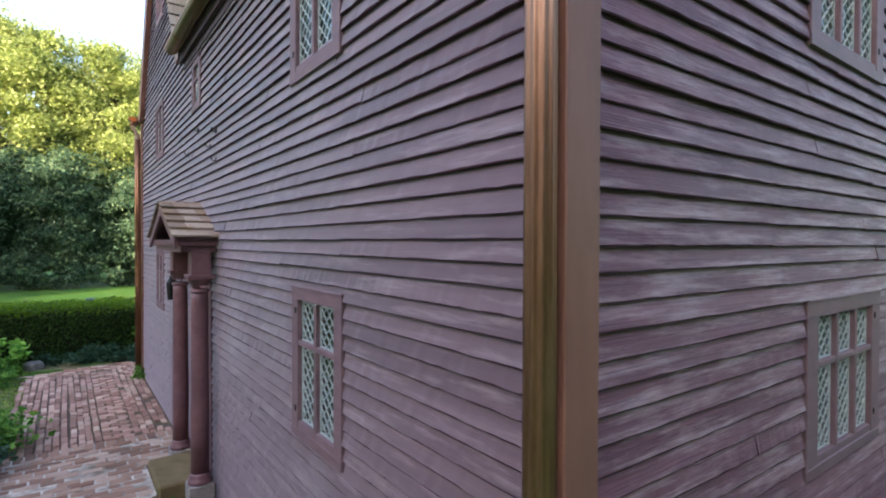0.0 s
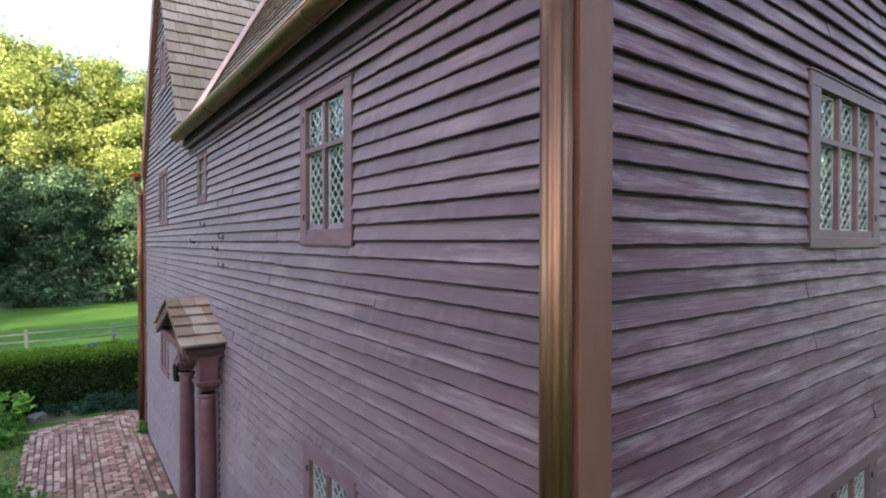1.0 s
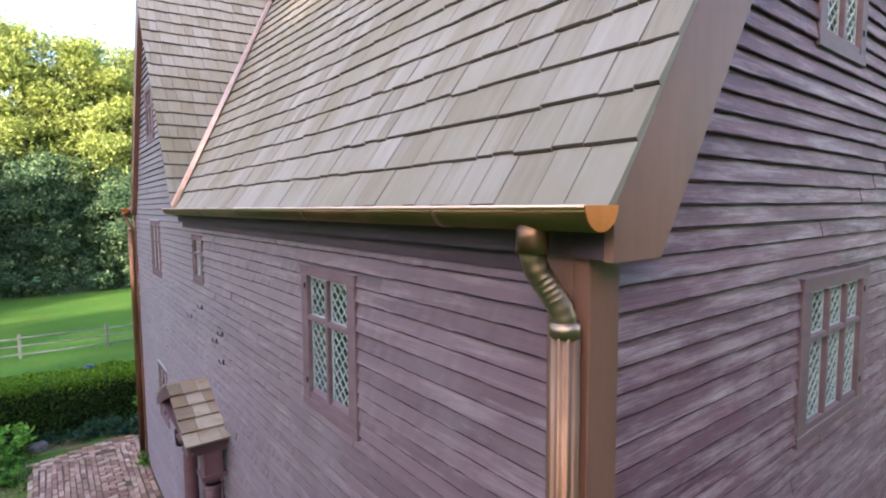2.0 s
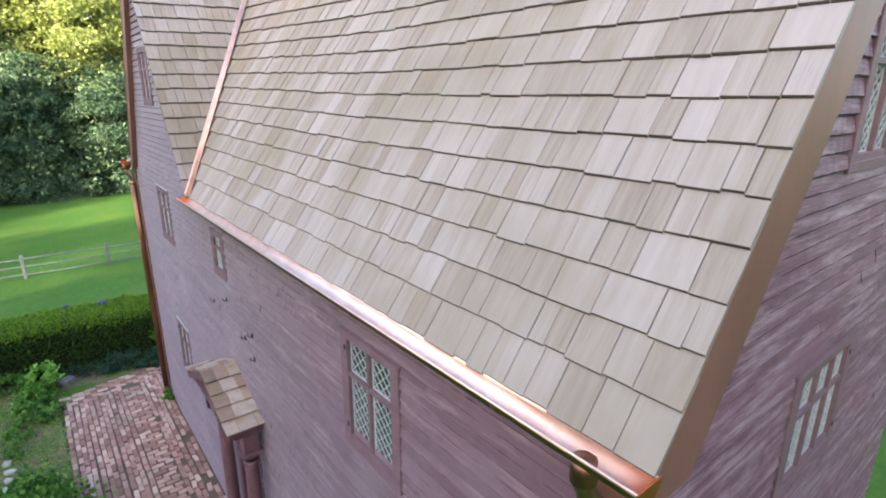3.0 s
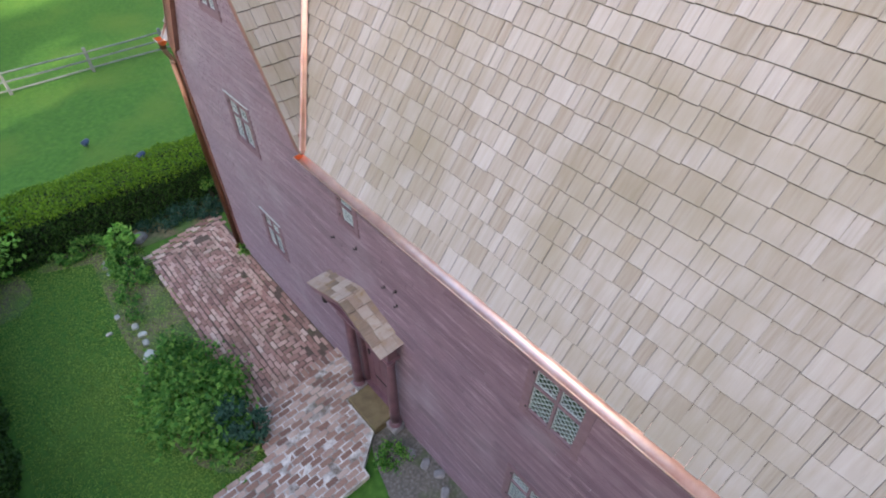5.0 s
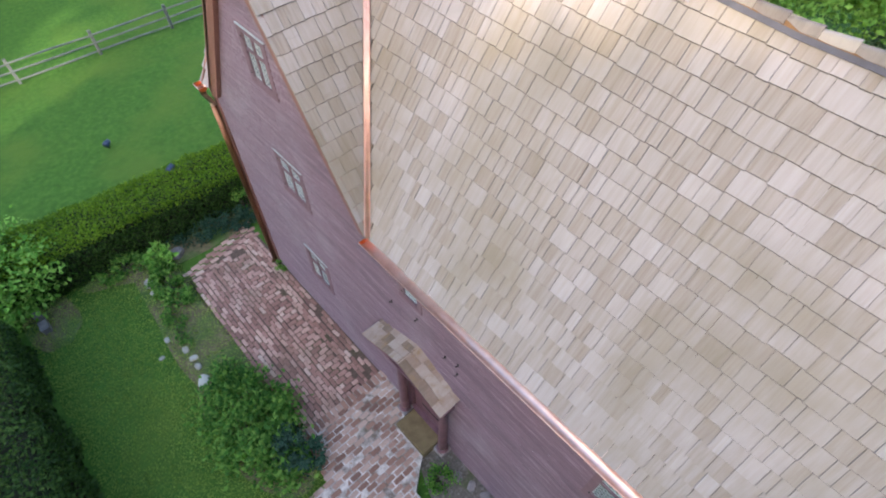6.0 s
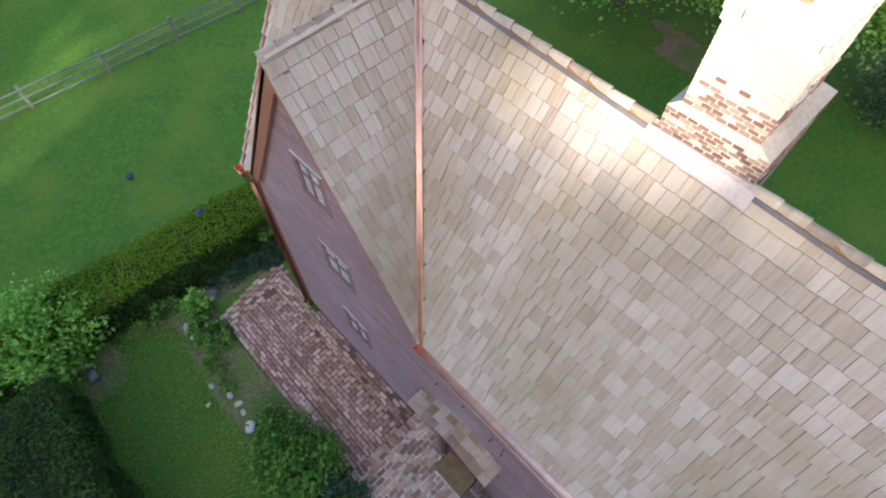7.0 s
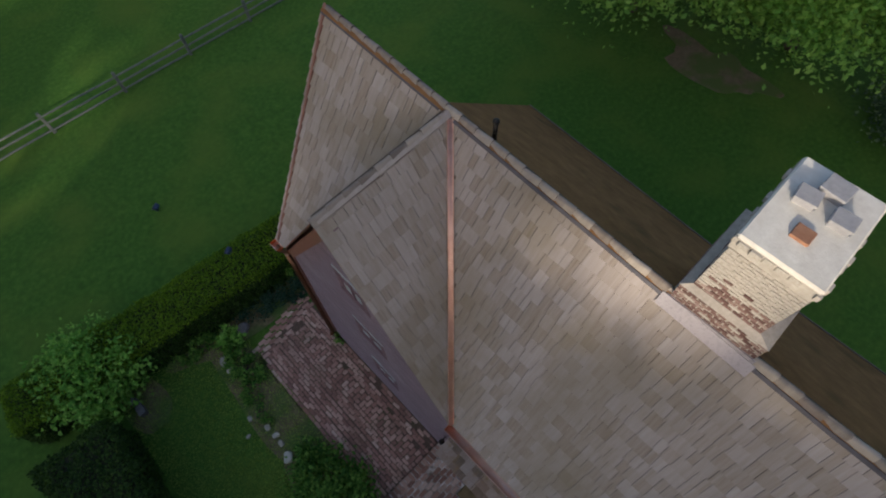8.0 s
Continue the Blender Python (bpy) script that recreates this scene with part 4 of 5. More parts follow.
def brick_ring(x0, x1, y0, y1, z, h, odd, pale, wild=0.004):
    """A course of bricks round the chimney; pale: share of bricks under whitewash."""
    d, L = 0.075, 0.105
    for front_face, xf in ((True, x0 + d / 2), (False, x1 - d / 2)):
        n = max(3, round((y1 - y0) / L))
        wd = (y1 - y0) / n
        edges = [min(max(y0 + wd * (k + (0.5 if odd else 0)), y0), y1) for k in range(-1, n + 1)] + [y1]
        for a, b in zip(edges, edges[1:]):
            if b - a > 0.03:
                m = Matrix.LocRotScale((xf + rng.uniform(-wild, wild), (a + b) / 2, z + h / 2 + rng.uniform(-0.003, 0.003)), Euler((0, 0, rng.uniform(-0.02, 0.02))), (d, b - a - 0.013, h - 0.012))
                white = rng.random() < pale
                if front_face:
                    piece("brick", brick_wh if white else brick_me, chimney, m)
                else:
                    (cap_bricks if white else side_bricks).add([m @ Vector(v) for v in unit_brick.v], unit_brick.f)
    for yf in (y0 + d / 2, y1 - d / 2):
        n = max(4, round((x1 - x0 - 2 * d) / L))
        wd = (x1 - x0 - 2 * d) / n
        for k in range(n):
            m = Matrix.LocRotScale((x0 + d + wd * (k + 0.5), yf + rng.uniform(-wild, wild), z + h / 2), Euler((0, 0, rng.uniform(-0.02, 0.02))), (wd - 0.013, d, h - 0.012))
            (cap_bricks if rng.random() < pale else side_bricks).add([m @ Vector(v) for v in unit_brick.v], unit_brick.f)


H = 0.041
for k in range(17):
    brick_ring(1.850, 3.020, 3.850, 4.750, PL - (k + 1) * H, H, k % 2, 0.06)
k = 0
z = SH0
while z < SH1 - 0.02:
    brick_ring(1.908, 2.970, 3.985, 4.672, z, H, k % 2, min(max((k - 1) / 7, 0.1), 1.0))
    z += H
    k += 1
brick_ring(1.892, 2.958, 3.985, 4.688, SH1, 0.07, 0, 1.0, 0.012)
brick_ring(1.874, 2.968, 3.975, 4.705, SH1 + 0.07, 0.07, 1, 1.0, 0.018)
tagged(part("side_brickwork", side_bricks, "chim_brick_rest", chimney), "small red chimney bricks", kind="stuff")
tagged(part("cap_brickwork", cap_bricks, "cap_mortar", chimney), "whitened corbelled bricks", kind="stuff")
CT = SH1 + 0.175


def flue(x, y, w, d, h, turn):
    f = empty("chimney_pot", "square grey flue tile closed with a slab on the chimney", "chimney pot", group="chimney pots", at=(x, y, CT))
    t = 0.022
    g = Geo()
    for lo, hi in (((-w / 2, -d / 2, 0), (w / 2, -d / 2 + t, h)), ((-w / 2, d / 2 - t, 0), (w / 2, d / 2, h)), ((-w / 2, -d / 2 + t, 0), (-w / 2 + t, d / 2 - t, h)), ((w / 2 - t, -d / 2 + t, 0), (w / 2, d / 2 - t, h))):
        g.box(lo, hi)
    me = g.mesh("tile", "flue")
    ob = new("tile", me)
    ob.parent = f
    f.rotation_euler = (0, 0, radians(turn))
    for sg in (-1, 1):
        rim = Geo().box((-w / 2 - 0.012, min(sg * d / 2, sg * (d / 2 + 0.012)), h * 0.55), (w / 2 + 0.012, max(sg * d / 2, sg * (d / 2 + 0.012)), h * 0.65))
        ob = new("band", rim.mesh("band", "flue"))
        ob.parent = f
    ob = new("cover_slab", Geo().soft_box((-w / 2 - 0.012, -d / 2 - 0.012, h), (w / 2 + 0.012, d / 2 + 0.012, h + 0.022), 0.006).mesh("cover_slab", "flue"))
    ob.parent = f


flue(2.520, 4.490, 0.15, 0.16, 0.06, 6)
flue(2.740, 4.360, 0.18, 0.19, 0.065, -4)
flue(2.500, 4.190, 0.15, 0.16, 0.06, 3)
tagged(part("flue_cover", Geo().soft_box((2.140, 4.270, CT), (2.290, 4.420, CT + 0.03), 0.006), "rust"), "small rust-brown square flue cover on the chimney cap", "flue cover")
za, zb = ridge_z(3.790), ridge_z(4.810)
g = Geo().prism([Vector((RX, 3.790, za)) - rd * 0.20 + rn * 0.03, Vector((RX, 3.790, za)) - rd * 0.05 + rn * 0.03, Vector((RX, 4.810, zb)) - rd * 0.05 + rn * 0.03, Vector((RX, 4.810, zb)) - rd * 0.20 + rn * 0.03], rn * 0.006)
g.box((1.835, 3.830, 7.70), (1.850, 4.770, 7.90))
tagged(part("chimney_flashing", g, "lead_sheet"), "whitish lead flashing at the chimney foot", "flashing", kind="structure")

# ---- porch over the door ----
PXF, PYR, PYM, PYL, PZE, PZR = -0.37, 4.13, 4.97, 5.81, 2.49, 2.85
porch = empty("door_canopy", "small gabled door canopy on two round red-brown columns", "porch", at=(-0.15, 4.8, 0.1))


def column(y):
    x, r = -0.15, 0.078
    c = part("column", Geo().lathe([(r * 1.02, 0.30), (r * 1.04, 0.7), (r, 1.2), (r * 0.93, 1.9), (r * 0.90, 2.02)], (x, y, 0), 28), "porch", porch, smooth=True)
    part("column_base", Geo().lathe([(r * 1.32, 0.205), (r * 1.38, 0.225), (r * 1.32, 0.25), (r * 1.12, 0.262), (r * 1.2, 0.28), (r * 1.05, 0.305)], (x, y, 0), 28), "porch", c, smooth=True)
    part("plinth", Geo().soft_box((x - 0.11, y - 0.11, 0.06), (x + 0.11, y + 0.11, 0.206), 0.008), "fieldstone", c, "pale grey stone plinth")
    part("necking", Geo().lathe([(r * 0.93, 1.98), (r * 1.08, 1.99), (r * 1.08, 2.01), (r * 0.93, 2.02)], (x, y, 0), 28), "porch", c, smooth=True)
    part("capital", Geo().lathe([(r * 0.93, 2.05), (r * 1.05, 2.07), (r * 1.28, 2.10), (r * 1.30, 2.115)], (x, y, 0), 28).soft_box((x - 0.115, y - 0.115, 2.115), (x + 0.115, y + 0.115, 2.15), 0.006), "porch", c)
    part("impost_block", Geo().soft_box((x - 0.085, y - 0.085, 2.15), (x + 0.085, y + 0.085, 2.36), 0.006), "porch", c)


column(4.27)
column(5.28)
g = Geo().soft_box((PXF + 0.05, PYR + 0.06, 2.36), (0.0, PYL - 0.06, 2.42), 0.006).soft_box((PXF + 0.02, PYR + 0.02, 2.42), (0.0, PYL - 0.02, 2.465), 0.006)
part("entablature", g, "porch", porch)
ps = (PZR - PZE) / (PYM - PYR)
for sgn, ye in ((-1, PYR), (1, PYL)):
    nr = Vector((0, sgn * ps, 1)).normalized()
    ze = PZR - ps * abs(PYM - ye)
    part("roof_board", Geo().prism([(PXF, ye, ze), (PXF, PYM, PZR), (0.0, PYM, PZR), (0.0, ye, ze)], nr * -0.02), "porch", porch)
    part("verge_board", Geo().prism([(PXF - 0.012, ye, ze - 0.01), (PXF - 0.012, PYM, PZR - 0.01), (PXF - 0.012, PYM, PZR - 0.12), (PXF - 0.012, ye, ze - 0.10)], (0.024, 0, 0)), "porch", porch)
part("soffit", Geo().box((PXF + 0.02, PYR + 0.05, 2.466), (0.0, PYL - 0.05, 2.476)), "porch", porch)
for sgn, ye in ((-1, PYR), (1, PYL)):
    up = Vector((0, -sgn, ps)).normalized()
    nr = Vector((0, sgn * ps, 1)).normalized()
    ze = PZR - ps * abs(PYM - ye)
    run = abs(PYM - ye) * math.hypot(1, ps)
    ncr = 5
    for k in range(ncr):
        h0 = run * k / ncr - 0.03
        u = PXF - 0.035
        while u < -0.005:
            w = min(rng.uniform(0.10, 0.20), -0.0 - u)
            if -0.0 - (u + w) < 0.06:
                w = -0.0 - u
            o = Vector((u, ye, ze)) + up * h0
            L = run / ncr + 0.05
            gg = Geo().add([o + nr * 0.022, o + Vector((w - 0.004, 0, 0)) + nr * 0.022, o + Vector((w - 0.004, 0, 0)) + up * L + nr * 0.004, o + up * L + nr * 0.004,
                            o + nr * 0.044, o + Vector((w - 0.004, 0, 0)) + nr * 0.044, o + Vector((w - 0.004, 0, 0)) + up * L + nr * 0.010, o + up * L + nr * 0.010],
                           [(3, 2, 1, 0), (4, 5, 6, 7), (0, 1, 5, 4), (1, 2, 6, 5), (2, 3, 7, 6), (3, 0, 4, 7)])
            part("shingle", gg, "shingle_old", porch)
            u += w
# door in its opening
door = empty("door_1", "closed red-brown plank door behind the canopy columns", "door", kind="structure", at=(0.05, 4.85, 0.2))
for k in range(4):
    y0 = 4.50 + k * 0.175
    part("plank", Geo().soft_box((0.03, y0, 0.2), (0.07, y0 + 0.17, 2.12), 0.005), "porch", door)
part("door_frame", Geo().soft_box((-0.03, 4.38, 0.12), (0.08, 4.49, 2.2), 0.006), "porch", door)
part("door_frame", Geo().soft_box((-0.03, 5.21, 0.12), (0.08, 5.32, 2.2), 0.006), "porch", door)
part("door_head", Geo().soft_box((-0.03, 4.38, 2.2), (0.08, 5.32, 2.34), 0.006), "porch", door)
part("threshold", Geo().soft_box((-0.06, 4.42, 0.1), (0.1, 5.28, 0.2), 0.01), "porch", door)
for zz in (0.55, 1.75):
    part("strap_hinge", Geo().box((0.024, 4.52, zz), (0.031, 5.0, zz + 0.04)), "iron", door, "black iron strap hinge")
part("latch", Geo().box((0.01, 5.08, 1.1), (0.031, 5.12, 1.22)), "iron", door, "black iron latch")
# iron lantern on the wall
lan = empty("wall_lantern", "small black iron wall lantern beside the door canopy", "lantern", at=(-0.1, 5.96, 1.85))
part("arm", Geo().tube([(-0.02, 5.96, 2.08), (-0.10, 5.96, 2.14), (-0.13, 5.96, 2.09)], 0.008, 8), "iron", lan, smooth=True)
part("back_plate", Geo().box((-0.03, 5.93, 1.95), (-0.018, 5.99, 2.15)), "iron", lan)
part("cage", Geo().lathe([(0.035, 1.76), (0.05, 1.78), (0.06, 1.96), (0.035, 2.01), (0.012, 2.07)], (-0.13, 5.96, 0), 6), "iron", lan)

# small iron hooks on the front wall
for y, z in ((5.51, 3.44), (4.97, 3.62), (4.41, 3.37), (4.18, 3.48), (4.18, 3.21)):
    hook = empty("wall_hook", "small black iron hook driven into the clapboards", "hook", group="hooks on the front wall", at=(-0.02, y, z))
    part("shank", Geo().tube([(-0.015, y, z), (-0.055, y, z), (-0.065, y, z + 0.012), (-0.065, y, z + 0.04)], 0.005, 6), "iron", hook)
    part("plate", Geo().box((-0.030, y - 0.012, z - 0.018), (-0.020, y + 0.012, z + 0.03)), "iron", hook)
# vent pipe behind the ridge
vent = empty("vent_pipe", "short dark metal vent pipe behind the roof ridge", "vent pipe", at=(2.06, 7.25, 7.86))
part("pipe", Geo().lathe([(0.028, 0.0), (0.028, 0.30)], (2.06, 7.25, 7.86), 12), "iron", vent, smooth=True)
part("hood", Geo().lathe([(0.030, 0.29), (0.042, 0.30), (0.040, 0.33), (0.012, 0.35)], (2.06, 7.25, 7.86), 12), "iron", vent, smooth=True)

# ---- ground ----
def ground_z(x, y):
    t = min(max((y - 13.0) / 8.5, 0.0), 1.0)
    return -0.42 * t * t * (3 - 2 * t)


gx = sorted({-900.0, -400.0, -200.0, -100.0, -60.0} | {-40 + 4.0 * k for k in range(21)} | {-8 + 0.5 * k for k in range(33)} | {60.0, 100.0, 200.0, 400.0, 900.0})
gy = sorted({-900.0, -400.0, -200.0, -100.0, -60.0} | {-40 + 4.0 * k for k in range(26)} | {2 + 0.5 * k for k in range(49)} | {80.0, 120.0, 200.0, 400.0, 900.0})
gv = [(x, y, ground_z(x, y) + (0.025 * noise.noise((x * 0.35, y * 0.35, 0.0)) if y > 11.8 and abs(x) < 40 and y < 60 else 0.0)) for y in gy for x in gx]
gw = len(gx)
gf = [(j * gw + i, j * gw + i + 1, (j + 1) * gw + i + 1, (j + 1) * gw + i) for j in range(len(gy) - 1) for i in range(gw - 1)]
tagged(part("ground", Geo().add(gv, gf), "grass", smooth=True), "mown green lawn, mossy and patchy near the house", "lawn", kind="structure")


def blob_sheet(cx, cy, rx, ry, z, seed, n=40, wob=0.18):
    vs = [(cx, cy, z)]
    for k in range(n):
        a = 2 * math.pi * k / n
        q = 1 + wob * noise.noise((math.cos(a) * 1.7 + seed, math.sin(a) * 1.7, seed * 3.1))
        vs.append((cx + rx * q * math.cos(a), cy + ry * q * math.sin(a), z))
    m = len(vs)
    vs += [(x, y, z - 0.05) for x, y, z in vs[1:]]
    fs = [(0, 1 + k, 1 + (k + 1) % n) for k in range(n)] + [(1 + (k + 1) % n, 1 + k, m + k, m + (k + 1) % n) for k in range(n)]
    return Geo().add(vs, fs)


tagged(part("garden_bed", blob_sheet(-2.25, 9.6, 0.62, 2.5, 0.012, 2.0), "soil"), "patchy garden bed with thin grass beside the patio", "garden bed", kind="structure")
tagged(part("garden_bed", blob_sheet(-0.9, 12.0, 2.6, 0.75, 0.014, 5.0), "soil"), "shaded planting bed along the hedge", "garden bed", kind="structure")
tagged(part("garden_bed", blob_sheet(-2.3, 7.0, 0.75, 1.6, 0.016, 7.0), "soil"), "planting bed beside the brick path", "garden bed", kind="structure")
tagged(part("bare_soil", blob_sheet(-4.35, 11.7, 0.5, 0.8, 0.010, 3.0), "soil"), "bare reddish soil in the hedge corner", "soil", kind="structure")
tagged(part("bare_soil", blob_sheet(14.9, 8.3, 0.9, 1.9, 0.010, 9.0, wob=0.6), "bare"), "bare soil under the trees behind the house", "soil", kind="structure")
tagged(part("bare_soil", blob_sheet(-0.40, 2.9, 0.62, 1.7, 0.010, 4.0), "stony"), "stony soil along the foot of the front wall", "soil", kind="structure")


# ---- leaves ----
def leaf_mesh(name, pts, size, mat, seed, flat=0.0, aspect=0.62):
    """Many small folded leaves, one island each, at the points given. flat: 1 lays them level."""
    r = np.random.RandomState(seed)
    n = len(pts)
    pts = np.asarray(pts, dtype=float)
    nrm = r.normal(size=(n, 3))
    nrm[:, 2] = np.abs(nrm[:, 2]) + 0.35 + flat * 2.0
    nrm /= np.linalg.norm(nrm, axis=1)[:, None]
    ax = np.cross(nrm, r.normal(size=(n, 3)))
    ax /= np.linalg.norm(ax, axis=1)[:, None]
    bx = np.cross(nrm, ax)
    s = (size * r.uniform(0.6, 1.35, n))[:, None]
    droop = nrm * s * 0.18
    v = np.empty((n, 4, 3))
    v[:, 0] = pts - ax * s * 0.5
    v[:, 1] = pts + bx * s * 0.5 * aspect - droop
    v[:, 2] = pts + ax * s * 0.5
    v[:, 3] = pts - bx * s * 0.5 * aspect - droop
    me = bpy.data.meshes.new(name)
    me.vertices.add(n * 4)
    me.vertices.foreach_set("co", v.reshape(-1))
    tri = np.empty((n, 2, 3), dtype=np.int32)
    b = np.arange(n, dtype=np.int32)[:, None] * 4
    tri[:, 0] = b + np.array([0, 1, 2])
    tri[:, 1] = b + np.array([0, 2, 3])
    me.loops.add(n * 6)
    me.loops.foreach_set("vertex_index", tri.reshape(-1))
    me.polygons.add(n * 2)
    me.polygons.foreach_set("loop_start", np.arange(n * 2, dtype=np.int32) * 3)
    me.update(calc_edges=True)
    me.validate()
    me.materials.append(M[mat])
    return me


def clumps(centre, radii, count, spread, per, seed, shell=0.55):
    """Leaf points in uneven clumps inside an ellipsoid."""
    r = np.random.RandomState(seed)
    d = r.normal(size=(count, 3))
    d /= np.linalg.norm(d, axis=1)[:, None]
    c = d * (shell + (1 - shell) * r.rand(count) ** 0.7)[:, None] * np.asarray(radii) + np.asarray(centre)
    c[:, 2] = np.maximum(c[:, 2], centre[2] - radii[2] * 0.8)
    out = []
    for p in c:
        k = int(per * r.uniform(0.5, 1.5))
        q = r.normal(size=(k, 3)) * spread * r.uniform(0.6, 1.3)
        q[:, 2] *= 0.6
        out.append(p + q)
    return np.concatenate(out), c


def tree(x, y, h, rad, seed, mat, label, count=60, per=110, size=0.30, low=0.28, spread=0.16):
    r = random.Random(seed)
    z0 = ground_z(x, y)
    t = empty("tree", label, "tree", at=(x, y, z0))
    lean = Vector((r.uniform(-0.06, 0.06), r.uniform(-0.06, 0.06), 0))
    pts, c = clumps((x, y, z0 + h * (1 + low) / 2), (rad, rad, h * (1 - low) / 2), count, rad * spread, per, seed)
    tr = [Vector((x, y, z0 - 0.1)) + lean * k * h + Vector((0, 0, h * 0.82 * k)) for k in (0, 0.04, 0.2, 0.45, 0.7, 1.0)]
    rr = h * 0.018
    trunk = part("trunk", Geo().tube(tr, [rr * 1.6, rr * 1.15, rr, rr * 0.75, rr * 0.45, rr * 0.15], 10), "bark", t, smooth=True)
    for k in range(9):
        p = tr[2].lerp(tr[5], r.uniform(0.05, 0.8))
        q = Vector(c[r.randrange(len(c))])
        mid = p.lerp(q, 0.5) + Vector((0, 0, -0.04 * h * r.random()))
        part("limb", Geo().tube([p, mid, q], [rr * 0.45, rr * 0.28, rr * 0.08], 6), "bark", t, smooth=True)
    ob = part("crown", leaf_mesh("crown", pts, size, mat, seed), mat, t)
    return t


def shrub(name, x, y, rx, ry, h, seed, mat, label, count=30, per=60, size=0.07, z=0.0, category="shrub"):
    t = empty(name, label, category, at=(x, y, z))
    r = random.Random(seed)
    pts, c = clumps((x, y, z + h * 0.5), (rx, ry, h * 0.5), count, min(rx, ry) * 0.2, per, seed)
    pts = pts[pts[:, 2] > z + 0.02]
    g = Geo()
    for k in range(12):
        q = Vector(c[r.randrange(len(c))])
        b = Vector((x + r.uniform(-0.2, 0.2) * rx, y + r.uniform(-0.2, 0.2) * ry, z - 0.02))
        g.tube([b, b.lerp(q, 0.5) + Vector((0, 0, 0.06 * h)), q], [0.010, 0.007, 0.003], 5)
    part("stem", g, "bark", t)
    part("foliage", leaf_mesh("foliage", pts, size, mat, seed), mat, t)
    return t


def hedge(x0, x1, y0, y1, h, n, seed, label, mat="leaf_hedge", size=0.055, turn=0.0, wave=0.075):
    top = empty("hedge", label, "hedge", at=(0.5 * (x0 + x1), 0.5 * (y0 + y1), ground_z(x0, y0)))
    r = np.random.RandomState(seed)
    # Near-black filler block; its colour gives the shade between the leaves.
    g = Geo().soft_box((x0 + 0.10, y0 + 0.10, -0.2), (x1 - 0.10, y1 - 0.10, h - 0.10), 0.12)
    part("core", g, "hedge_filler", top)
    w, d = x1 - x0, y1 - y0
    areas = np.array([w * d, w * h, w * h, d * h, d * h])
    pick = r.choice(5, size=n, p=areas / areas.sum())
    a, b = r.rand(n), r.rand(n)
    p = np.empty((n, 3))
    for k in range(5):
        m = pick == k
        if k == 0:
            p[m] = np.stack([x0 + a[m] * w, y0 + b[m] * d, np.full(m.sum(), h)], 1)
        elif k < 3:
            p[m] = np.stack([x0 + a[m] * w, np.full(m.sum(), y0 if k == 1 else y1), b[m] * h], 1)
        else:
            p[m] = np.stack([np.full(m.sum(), x0 if k == 3 else x1), y0 + a[m] * d, b[m] * h], 1)
    # rounded shoulders and an uneven clipped face
    c = np.array([(x0 + x1) / 2, (y0 + y1) / 2, h * 0.5])
    e = 0.16
    q = np.clip(p, [x0 + e, y0 + e, -1], [x1 - e, y1 - e, h - e])
    v = p - q
    l = np.linalg.norm(v, axis=1)[:, None]
    p = np.where(l > 1e-6, q + v / np.maximum(l, 1e-6) * np.minimum(l, e), p)
    wob = np.array([noise.noise((u * 1.6, s * 1.6, t * 1.6 + seed)) for u, s, t in p])
    out = (p - c)
    out[:, 0] *= 0.02 if w > d else 1.0
    out[:, 1] *= 0.02 if d > w else 1.0
    out /= np.linalg.norm(out, axis=1)[:, None]
    p = p + out * (wob * wave)[:, None] + r.normal(size=(n, 3)) * 0.028
    # Sides always take the dark leaves, which puts the face shade into colour.
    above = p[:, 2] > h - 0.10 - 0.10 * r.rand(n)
    part("foliage", leaf_mesh("foliage", p[~above], size, "leaf_hedge_dark", seed), "leaf_hedge_dark", top, "dense side leaves, coloured dark to deepen the shade")
    part("top_foliage", leaf_mesh("top_foliage", p[above], size, mat, seed + 1), mat, top)
    top.rotation_euler = (0, 0, turn)
    return top


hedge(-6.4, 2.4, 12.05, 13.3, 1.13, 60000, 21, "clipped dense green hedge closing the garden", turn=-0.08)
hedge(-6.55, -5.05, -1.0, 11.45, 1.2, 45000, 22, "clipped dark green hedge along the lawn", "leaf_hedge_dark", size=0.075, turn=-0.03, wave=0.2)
shrub("shrub", -4.65, 12.8, 1.0, 1.15, 1.65, 31, "leaf_pale", "pale feathery green shrub in the hedge corner", 70, 80, 0.11)
shrub("shrub", -2.42, 6.85, 0.72, 1.35, 0.40, 32, "leaf_bush", "low bright green bush beside the brick path", 95, 60, 0.10)
shrub("shrub", -2.02, 6.0, 0.34, 0.55, 0.50, 33, "leaf_blue", "bluish green low bush beside the brick path", 30, 70, 0.07)
shrub("shrub", -1.98, 11.45, 0.26, 0.28, 0.75, 34, "leaf_pale", "broad-leaved pale green plant before the hedge", 14, 18, 0.14)
shrub("shrub", -2.15, 10.85, 0.32, 0.75, 0.34, 35, "leaf_bush", "low leafy plants at the bed edge", 30, 60, 0.08)
shrub("shrub", -0.6, 11.75, 1.0, 0.35, 0.32, 36, "leaf_blue", "bluish ground cover along the hedge foot", 36, 70, 0.06)
shrub("shrub", 0.25, 11.8, 0.3, 0.25, 0.75, 37, "leaf_bush", "thin leafy plant beside the far downspout", 10, 26, 0.09)
shrub("shrub", -2.75, 11.95, 0.5, 0.3, 0.35, 38, "leaf_bush", "leafy plants before the hedge", 18, 50, 0.08)
shrub("shrub", -2.5, 9.8, 0.22, 0.6, 0.18, 39, "leaf_bush", "low weeds along the stone edging", 20, 40, 0.05)
shrub("shrub", -0.12, 9.75, 0.13, 0.22, 0.22, 40, "leaf_bush", "small weeds at the foot of the downspout", 8, 30, 0.05)
